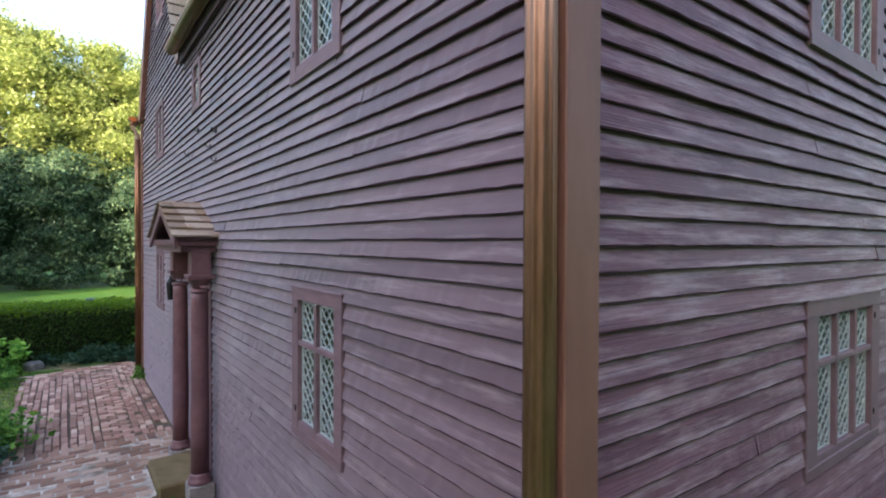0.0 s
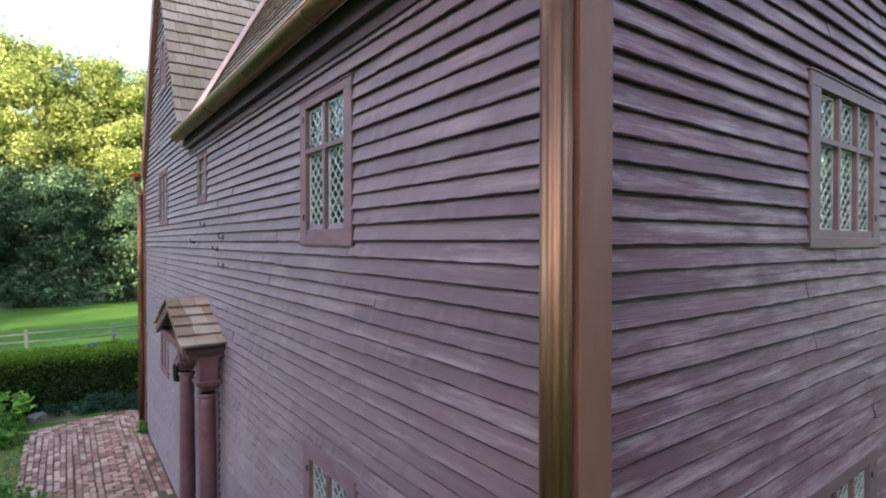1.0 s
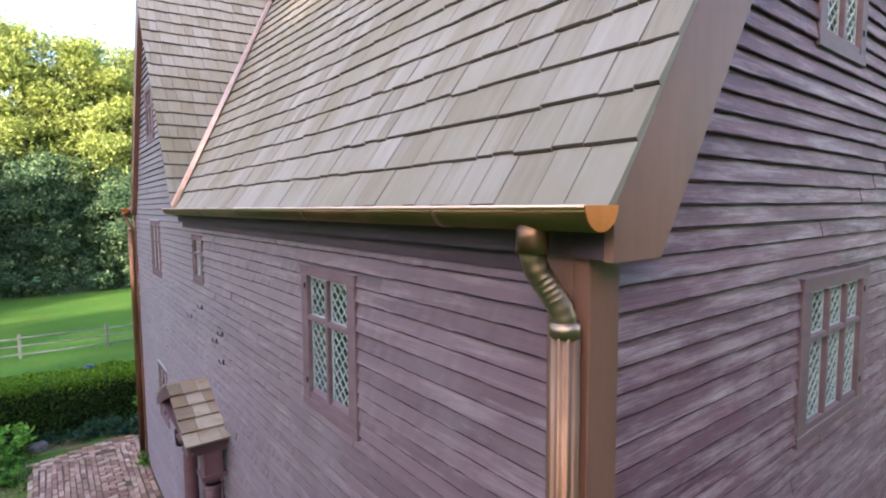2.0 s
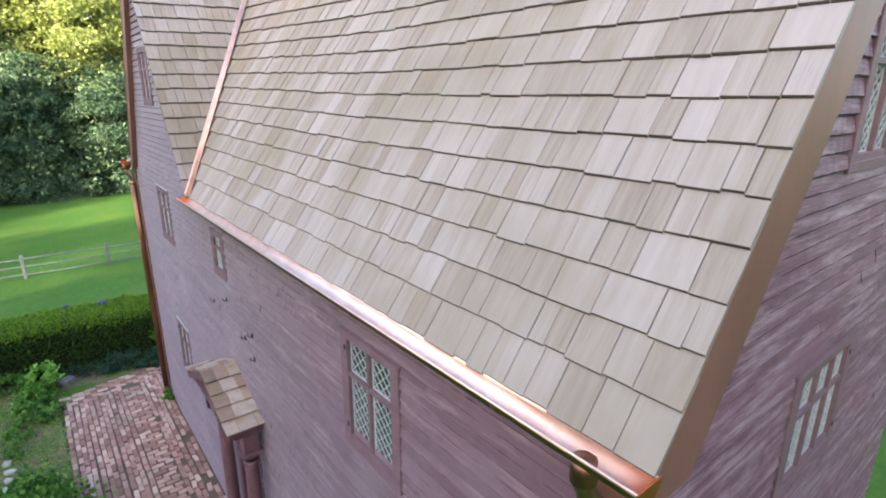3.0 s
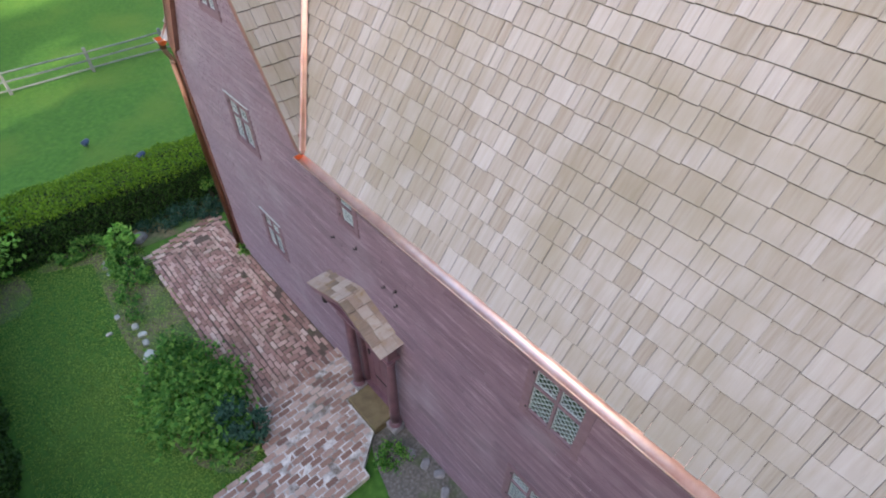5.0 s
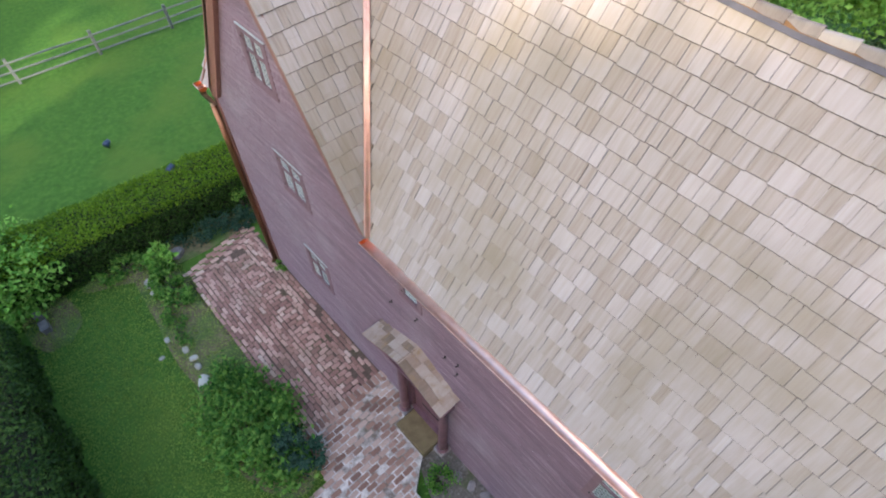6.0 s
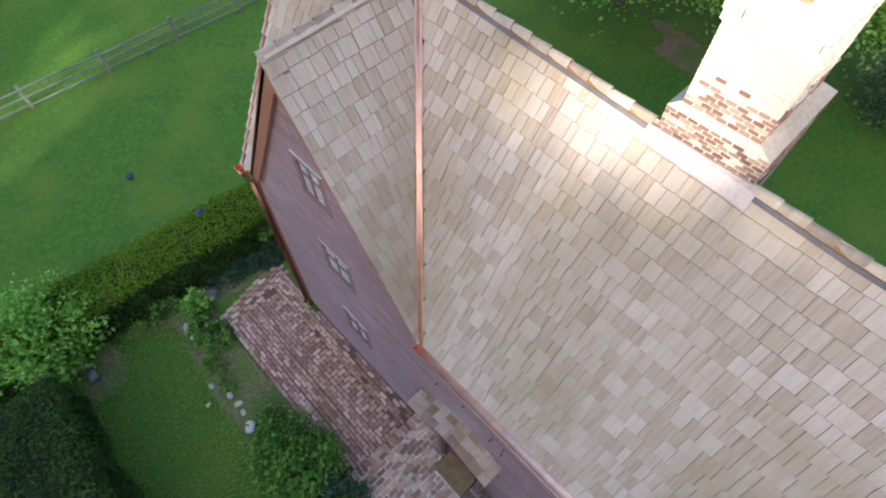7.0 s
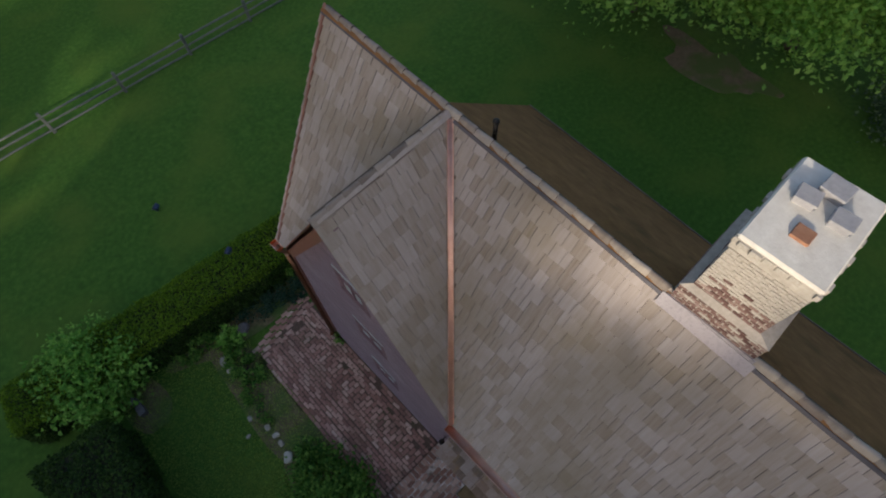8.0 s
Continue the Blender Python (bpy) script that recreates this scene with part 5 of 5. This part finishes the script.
shrub("shrub", -0.50, 3.95, 0.30, 0.24, 0.16, 41, "leaf_bush", "tuft of grass beside the step stone", 16, 50, 0.05)
shrub("shrub", -0.1, 11.4, 0.5, 0.2, 0.2, 42, "leaf_blue", "ground cover by the end of the patio", 20, 50, 0.05)

shrub("shrub", 4.7, -0.95, 1.5, 0.6, 1.0, 43, "leaf_blue", "dark green evergreen shrub along the gable wall", 90, 110, 0.06)
shrub("shrub", 3.0, -0.75, 0.9, 0.5, 0.85, 44, "leaf_blue", "dark green evergreen shrub along the gable wall", 60, 110, 0.06)

# ---- grass blades on the garden lawn ----
r = np.random.RandomState(5)
gp = np.stack([r.uniform(-4.85, -1.72, 34000), r.uniform(4.5, 12.2, 34000), np.full(34000, 0.022)], 1)
tagged(part("grass", leaf_mesh("grass", gp, 0.045, "leaf_lawn", 6, aspect=0.22), "leaf_lawn"), "short tufted lawn grass inside the hedges", "grass", kind="stuff")

# ---- stones ----
def stone(name, x, y, z, sx, sy, sz, seed, label, group, mat="stone"):
    r = random.Random(seed)
    bm = bmesh.new()
    bmesh.ops.create_icosphere(bm, subdivisions=2, radius=1.0)
    for v in bm.verts:
        k = 1 + 0.28 * noise.noise(v.co * 1.3 + Vector((seed, 0, 0)))
        c = v.co * k
        v.co = Vector((max(-0.8, min(0.8, c.x)) * sx, max(-0.8, min(0.8, c.y)) * sy, max(-0.7, min(0.7, c.z)) * sz))
    me = bpy.data.meshes.new(name)
    bm.to_mesh(me)
    bm.free()
    me.materials.append(M[mat])
    ob = new(name, me)
    ob.matrix_basis = pose(x, y, z + sz * 0.45, 0, 0, r.uniform(0, 180))
    return tagged(ob, label, "stone", group)


for k, (x, y, s) in enumerate(((-2.66, 8.34, 0.16), (-2.60, 8.70, 0.10), (-2.58, 8.93, 0.10), (-2.62, 9.20, 0.10), (-2.80, 9.66, 0.08), (-2.47, 11.22, 0.17), (-3.05, 9.35, 0.07), (-2.50, 10.95, 0.10))):
    stone("edging_stone", x, y, 0, s, s * 0.72, s * 0.5, 60 + k, "pale rounded field stone edging the garden bed", "stones edging the bed")
for k in range(9):
    stone("foundation_stone", -0.12 - 0.06 * (k % 3), 1.6 + 0.27 * k, 0, 0.11, 0.08, 0.05, 80 + k, "grey foundation stone at the foot of the wall", "foundation stones", "fieldstone")

stone("garden_rock", -1.66, 11.6, 0, 0.20, 0.16, 0.14, 97, "dark grey rock among the plants before the hedge", "", "fieldstone")

# ---- small garden things ----
for x, y, t in ((-1.37, 16.45, 20), (-0.71, 13.0, 60)):
    z = ground_z(x, y) if y > 14 else 0.93
    sp = empty("garden_spotlight", "small dark blue spotlight " + ("on the lawn" if y > 14 else "set on the hedge top"), "spotlight", group="garden spotlights", at=(x, y, z))
    part("spike", Geo().tube([(x, y, z - 0.05), (x, y, z + 0.12)], 0.012, 8), "iron", sp)
    part("head", Geo().tube([(x - 0.08, y - 0.05, z + 0.16), (x, y, z + 0.19), (x + 0.08, y + 0.05, z + 0.22)], [0.09, 0.085, 0.05], 14), "blue", sp, "blue metal lamp head", smooth=True)
bx = empty("utility_box", "small grey metal box in the hedge corner", "box", at=(-4.50, 11.58, 0))
part("body", Geo().soft_box((-4.57, 11.43, 0.0), (-4.42, 11.68, 0.15), 0.012), "grey_box", bx)
part("lid", Geo().soft_box((-4.58, 11.42, 0.15), (-4.41, 11.69, 0.175), 0.01), "grey_box", bx)
part("upper_box", Geo().soft_box((-4.57, 11.75, 0.0), (-4.44, 11.90, 0.27), 0.01), "grey_box", bx)

# ---- fence ----
fence = empty("rail_fence", "weathered grey three-rail wooden fence across the lawn", "fence", at=(0, 21.7, -0.42))
FY = 21.75
xs = [-2.25 + 2.52 * k for k in range(-10, 14)]
for k, x in enumerate(xs):
    zg = ground_z(x, FY)
    part("post", Geo().soft_box((x - 0.05, FY - 0.05, zg - 0.2), (x + 0.05, FY + 0.05, zg + 0.86), 0.012), "fence", fence)
for x0, x1 in zip(xs, xs[1:]):
    zg = ground_z(x0, FY)
    for z in (0.16, 0.44, 0.72):
        a, b = rng.uniform(-0.02, 0.02), rng.uniform(-0.02, 0.02)
        part("rail", Geo().tube([(x0, FY - 0.06, zg + z + a), (0.5 * (x0 + x1), FY - 0.06, zg + z + 0.5 * (a + b) + rng.uniform(-0.015, 0.015)), (x1, FY - 0.06, zg + z + b)], [0.030, 0.034, 0.030], 6), "fence", fence)

# ---- trees ----
FAR = "tall leafy maple at the edge of the field, sunlit above"
DARK = "dense dark tree at the edge of the field"
# Dark-leaved low trees in front carry the shade below the sunlit crowns.
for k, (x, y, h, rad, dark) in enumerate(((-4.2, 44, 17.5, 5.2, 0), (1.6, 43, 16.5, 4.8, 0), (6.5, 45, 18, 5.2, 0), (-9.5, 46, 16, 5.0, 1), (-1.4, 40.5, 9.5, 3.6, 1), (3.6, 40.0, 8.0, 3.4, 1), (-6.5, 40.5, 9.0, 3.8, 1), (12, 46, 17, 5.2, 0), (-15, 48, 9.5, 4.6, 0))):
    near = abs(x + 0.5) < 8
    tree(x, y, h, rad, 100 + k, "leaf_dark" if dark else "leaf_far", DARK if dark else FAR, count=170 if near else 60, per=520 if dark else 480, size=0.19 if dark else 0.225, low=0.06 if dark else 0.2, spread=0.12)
for k, (x, y, rx, h) in enumerate(((-7, 38.4, 2.6, 2.4), (-2.6, 38.0, 2.4, 2.0), (1.8, 38.2, 2.5, 2.3), (6.0, 38.5, 2.6, 2.2))):
    shrub("shrub", x, y, rx, 1.2, h, 130 + k, "leaf_dark", "dark undergrowth below the field trees", 60, 70, 0.22, z=-0.42)
# behind the house
tree(15.2, 12.0, 8.8, 4.2, 140, "leaf_rear", "leafy green tree behind the house", count=170, per=420, size=0.17, low=0.12)
tree(17.4, 7.0, 8.6, 4.2, 141, "leaf_rear", "leafy green tree behind the house", count=170, per=420, size=0.17, low=0.12)
shrub("shrub", 16.8, 2.4, 2.0, 1.8, 2.4, 142, "leaf_dark", "dark rounded bush behind the house", 60, 110, 0.14)
tree(24.0, 17.5, 9.0, 4.0, 143, "leaf_tree", "leafy green tree behind the house", count=70, per=100, size=0.3, low=0.12)
across = Vector((-SUN_H.y, SUN_H.x, 0))
across = across if across.y > 0 else -across
# unseen trees added behind the camera to cut light on the gable side
for k, (x, y) in enumerate(((-13, -20), (-5, -22), (3, -20), (11, -22), (19, -20), (-9, -25), (-1, -26), (7, -25))):
    tree(x, y, 16.0, 5.0, 190 + k, "leaf_tree", "tall leafy tree out of view, added to dim the gable wall", count=110, per=70, size=0.62, low=0.04)
# Unseen tree added to close a sun gap on the near roof.
tree(SUN_H.x * 27 - across.x * 0.4, SUN_H.y * 27 - across.y * 0.4, 16.2, 4.4, 199, "leaf_tree", "tall leafy tree out of view that shades the house front", count=150, per=90, size=0.66, low=0.02)
# Unseen high crown added so its ragged underside dapples the upper roof.
p = SUN_H * 45 + across * 8.6
tree(p.x, p.y, 28.0, 4.6, 198, "leaf_tree", "very tall high-crowned tree out of view, added to dapple the roof", count=120, per=75, size=0.66, low=0.75)
# unseen trees towards the sun, placed and sized to shade the house
p = SUN_H * 34 + across * 3.6
tree(p.x, p.y, 18.3, 4.6, 197, "leaf_tree", "tall leafy tree out of view that shades the house front", count=190, per=80, size=0.6, low=0.3)
for k in range(-3, 9):
    p = SUN_H * (30 + 2.5 * (k % 2)) + across * (6.6 * k)
    tree(p.x, p.y, 17.8 if k == 1 else 11.0 if k == 4 else 14.0 if k == 5 else 18.4 + 0.9 * math.sin(k * 2.3), 5.2, 160 + k + 3, "leaf_tree", "tall leafy tree out of view that shades the house front", count=150, per=75, size=0.66, low=0.02)
# Unseen trees added to keep sun off the lower field trees.
for k, (x, y) in enumerate(((-15.5, 33), (-23, 36))):
    tree(x, y, 11, 4.6, 180 + k, "leaf_dark", "tall leafy tree out of view, added to shade the field trees", count=80, per=70, size=0.6, low=0.05)

# ---- step stone, path and patio ----
tagged(part("step_stone", Geo().soft_box((-0.48, 4.40, 0.02), (-0.04, 5.16, 0.19), 0.02), "slab"), "flat brownish mossy step stone before the door", "step", kind="structure")
PATH_Z = 0.13


def path_right(y):
    if y > 5.2:
        return -0.04
    if y > 4.42:
        return -0.50
    return max(-0.56 - 1.1 * (4.42 - y), -0.98)


def path_left(y):
    return -1.84 - 0.16 * (6.15 - y) if y > 5.12 else -3.4      # a branch leads off to the side


path = Geo().prism([(-1.84, 6.185, -0.05), (-0.03, 6.185, -0.05), (-0.03, 5.17, -0.05), (-0.49, 5.17, -0.05), (-0.49, 4.42, -0.05), (-0.96, 4.05, -0.05), (-0.96, 3.9, -0.05), (-3.42, 3.9, -0.05), (-3.42, 5.13, -0.05), (-1.98, 5.13, -0.05)], (0, 0, PATH_Z - 0.005 + 0.05))
path_ob = tagged(part("brick_path", path, "path_joint"), "raised path of worn buff and red bricks with pale mortar", "path", kind="structure")
patio_ob = tagged(part("brick_patio", Geo().prism([(-1.80, 6.12, -0.05), (-0.015, 6.12, -0.05), (-0.015, 11.16, -0.05), (-1.86, 10.70, -0.05)], (0, 0, 0.062)), "joint"), "worn brick patio with uneven mossy red bricks", "patio", kind="structure")
unit = Geo().soft_box((-0.5, -0.5, -1.0), (0.5, 0.5, 0.0), 0.07)
pave_me = unit.mesh("brick", "brick")
path_me = unit.mesh("brick", "brick_path")
r = random.Random(3)
yy = 3.92
row = 0
while yy < 5.98:
    u = path_left(yy) + (0.1 if row % 2 else 0.0)
    if row % 2:
        piece("brick", path_me, path_ob, Matrix.LocRotScale((u - 0.05, yy + 0.05, PATH_Z + r.uniform(-0.006, 0.006)), Euler((0, 0, 0)), (0.09, 0.094, 0.06)))
    while u < path_right(yy) - 0.05:
        w = min(0.205, path_right(yy) - u)
        piece("brick", path_me, path_ob, Matrix.LocRotScale((u + w / 2, yy + 0.05 + r.uniform(-0.004, 0.004), PATH_Z + r.uniform(-0.007, 0.007)), Euler((r.uniform(-0.02, 0.02), r.uniform(-0.02, 0.02), r.uniform(-0.03, 0.03))), (w - 0.019, 0.087, 0.06)))
        u += w
    yy += 0.107
    row += 1
u = -1.84
while u < -0.06:
    piece("brick", path_me, path_ob, Matrix.LocRotScale((u + 0.05, 6.09, PATH_Z + 0.004 + r.uniform(-0.005, 0.005)), Euler((r.uniform(-0.02, 0.02), 0, r.uniform(-0.03, 0.03))), (0.088, 0.200, 0.11)))
    u += 0.104
rest = Geo()
count = 0
u = -1.80
row = 0
while u < -0.06:
    mixed = u > -0.47
    if -0.80 < u <= -0.47:
        u += 0.0835
        row += 1
        continue
    yy = 6.22 - (0.1 if row % 2 else 0.0)
    drift = 0.012 * math.sin(row * 1.7)
    while yy < 10.42 + 0.25 * (u + 1.8):
        a = max(yy, 6.205)
        b = yy + 0.207
        lift = 0.030 + r.uniform(-0.010, 0.010)
        turn = r.uniform(-0.05, 0.05) * (2.2 if mixed else 1.0)
        if not (mixed and r.random() < 0.10):
            m = Matrix.LocRotScale((u + 0.04 + drift * math.sin(yy) + r.uniform(-0.005, 0.005), (a + b) / 2, lift), Euler((r.uniform(-0.05, 0.05), r.uniform(-0.07, 0.07), turn)), (0.067, (b - a - 0.012) * r.uniform(0.94, 1.0), 0.06))
            if yy < 9.6 and count < 300:
                piece("brick", pave_me, patio_ob, m)
                count += 1
            else:
                rest.add([m @ Vector(v) for v in unit.v], unit.f)
        yy += 0.212
    u += 0.0835
    row += 1
# a band of bricks laid across
for k in range(41):
    yy = 6.26 + 0.1075 * k
    u = -0.800 - (0.0 if k % 2 else 0.1)
    while u < -0.46:
        a, b = max(u, -0.800), min(u + 0.2, -0.456)
        if b - a > 0.04:
            m = Matrix.LocRotScale(((a + b) / 2, yy + r.uniform(-0.008, 0.008), 0.028 + r.uniform(-0.010, 0.010)), Euler((r.uniform(-0.06, 0.06), r.uniform(-0.05, 0.05), r.uniform(-0.09, 0.09))), (b - a - 0.016, 0.088, 0.06))
            rest.add([m @ Vector(v) for v in unit.v], unit.f)
        u += 0.212
for k in range(5):
    u = -1.84 + (0.1 if k % 2 else 0)
    while u < -0.08:
        m = Matrix.LocRotScale((u + 0.1, 10.52 + 0.25 * (u + 1.8) + 0.107 * k, 0.018 + r.uniform(-0.01, 0.008)), Euler((r.uniform(-0.04, 0.04), r.uniform(-0.03, 0.03), r.uniform(-0.06, 0.06))), (0.195, 0.094, 0.06))
        rest.add([m @ Vector(v) for v in unit.v], unit.f)
        u += 0.212
tagged(part("brick_field", rest, "brick_rest", patio_ob), "worn red paving bricks", kind="stuff")

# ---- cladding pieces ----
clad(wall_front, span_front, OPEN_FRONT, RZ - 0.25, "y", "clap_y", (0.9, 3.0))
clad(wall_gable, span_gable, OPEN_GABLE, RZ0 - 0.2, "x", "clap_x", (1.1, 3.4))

# ---- roof shingles ----
EXPO, LEN = 0.206, 0.35


WORN = 0.005      # worn butt bevel of a shingle; its dark colour also draws the course shadow


def shingle_verts(o, a, up, n, w0, w1, v0, v1, butt=0.044, tail=0.004, long=LEN):
    """A tapered shingle: w0..w1 along a at the butt, v0..v1 at the tail."""
    lo = o + n * (butt - 0.026)
    hi = o + up * WORN + n * butt
    return [lo + a * w0, lo + a * w1, o + up * long + a * v1 + n * (tail - 0.006), o + up * long + a * v0 + n * (tail - 0.006),
            hi + a * w0, hi + a * w1, o + up * long + a * v1 + n * tail, o + up * long + a * v0 + n * tail,
            o + a * w0 + n * (butt - 0.008), o + a * w1 + n * (butt - 0.008)]


BOXF = [(3, 2, 1, 0), (4, 5, 6, 7), (0, 1, 9, 8), (8, 9, 5, 4), (1, 2, 6, 5, 9), (2, 3, 7, 6), (3, 0, 8, 4, 7)]
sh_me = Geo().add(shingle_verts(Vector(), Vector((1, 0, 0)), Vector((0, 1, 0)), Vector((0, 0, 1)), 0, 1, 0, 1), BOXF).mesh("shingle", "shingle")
sh_me.materials.append(M["endgrain_shadow"])
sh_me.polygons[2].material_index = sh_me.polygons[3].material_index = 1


def shingle_roof(parent, foot, a, up, n, run, bounds, mat, seed, parts_to=None, warp=None):
    """Courses of shingles of uneven width. foot: the eave at a = 0; bounds(h): the stretch along a at the height h up the slope."""
    r = random.Random(seed)
    rest = Geo()
    foot = foot - n * 0.036
    count = 0
    k = 0
    while k * EXPO < run - 0.05:
        h = k * EXPO - (0.03 if k == 0 else 0.0)
        s0, s1 = bounds(max(h, 0))
        t0, t1 = bounds(min(h + LEN, run))
        long = min(LEN, run - h)
        u = s0 - r.uniform(0, 0.045)
        first = True
        while u < max(s1, t1) - 0.01:
            w = r.choice((0.085, 0.105, 0.125, 0.145, 0.165, 0.19, 0.225)) * r.uniform(0.92, 1.08)
            e = u + w
            if max(s1, t1) - e < 0.07:
                e = max(s1, t1)
            a0, a1 = max(u, s0), min(e, s1)
            c0, c1 = max(u, t0), min(e, t1)
            if first:
                a0, c0, first = s0, t0, False
            if a1 - a0 > 0.015 or c1 - c0 > 0.015:
                a1, c1 = max(a1, a0 + 0.004), max(c1, c0 + 0.004)
                dh = r.uniform(-0.007, 0.007)
                o = foot + up * (h + dh) + n * r.uniform(0.0, 0.005)
                if warp is not None:
                    o.z += warp(0.5 * (a0 + a1), h)
                g = 0.004
                square = abs(a0 - c0) < 1e-6 and abs(a1 - c1) < 1e-6
                if square and long > LEN - 0.01 and parts_to is not None and e < parts_to and count < 300:
                    m = Matrix((a, up, n)).transposed().to_4x4()
                    m.translation = o + a * (a0 + g / 2)
                    piece("shingle", sh_me, parent, m @ pose(0, 0, 0, 0, 0, r.uniform(-0.25, 0.25)) @ Matrix.Diagonal((a1 - a0 - g, 1, 1, 1)))
                    count += 1
                else:
                    rest.add(shingle_verts(o, a, up, n, a0 + g / 2, a1 - g / 2, c0 + g / 2, c1 - g / 2, tail=0.004 + 0.040 * (1 - long / LEN), long=long), BOXF)
            u = e
        k += 1
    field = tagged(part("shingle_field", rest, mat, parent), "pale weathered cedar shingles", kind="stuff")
    field.data.materials.append(M["endgrain_shadow"])
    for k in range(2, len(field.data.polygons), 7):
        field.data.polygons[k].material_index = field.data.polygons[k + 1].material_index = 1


RUN = (RX - EX) * math.hypot(1, SLOPE_FAR)
rdf = Vector((1, 0, SLOPE_FAR)).normalized()
rnf = Vector((-SLOPE_FAR, 0, 1)).normalized()
sink = lambda y, h: (ridge_z(y) - RZ) * h / RUN      # the roof follows the sinking ridge
ay = Vector((0, 1, 0))
shingle_roof(roof_main, FOOT, ay, rdf, rnf, RUN, lambda h: (RAKE_Y - 0.010, YV - 0.02 + (YC - YV) * h / RUN), "shingle_y", 51, parts_to=2.3, warp=sink)
shingle_roof(roof_far, FOOT, ay, rdf, rnf, RUN, lambda h: (2 * YC - YV - (YC - YV) * h / RUN, Y1 + 0.14), "shingle_y", 52, warp=sink)
ax = Vector((1, 0, 0))
cu = Vector((0, 1, CROSS)).normalized()
CRUN = (YC - YV) * math.hypot(1, CROSS)
shingle_roof(roof_cross, Vector((0, YV, EZ)), ax, cu, cn, CRUN, lambda h: (EX - 0.05, EX + 0.01 + (RX - EX) * h / CRUN), "shingle_x", 53, parts_to=99, warp=lambda x, h: (RZT - RZ) * (RX - x) / (RX - EX) * h / CRUN)
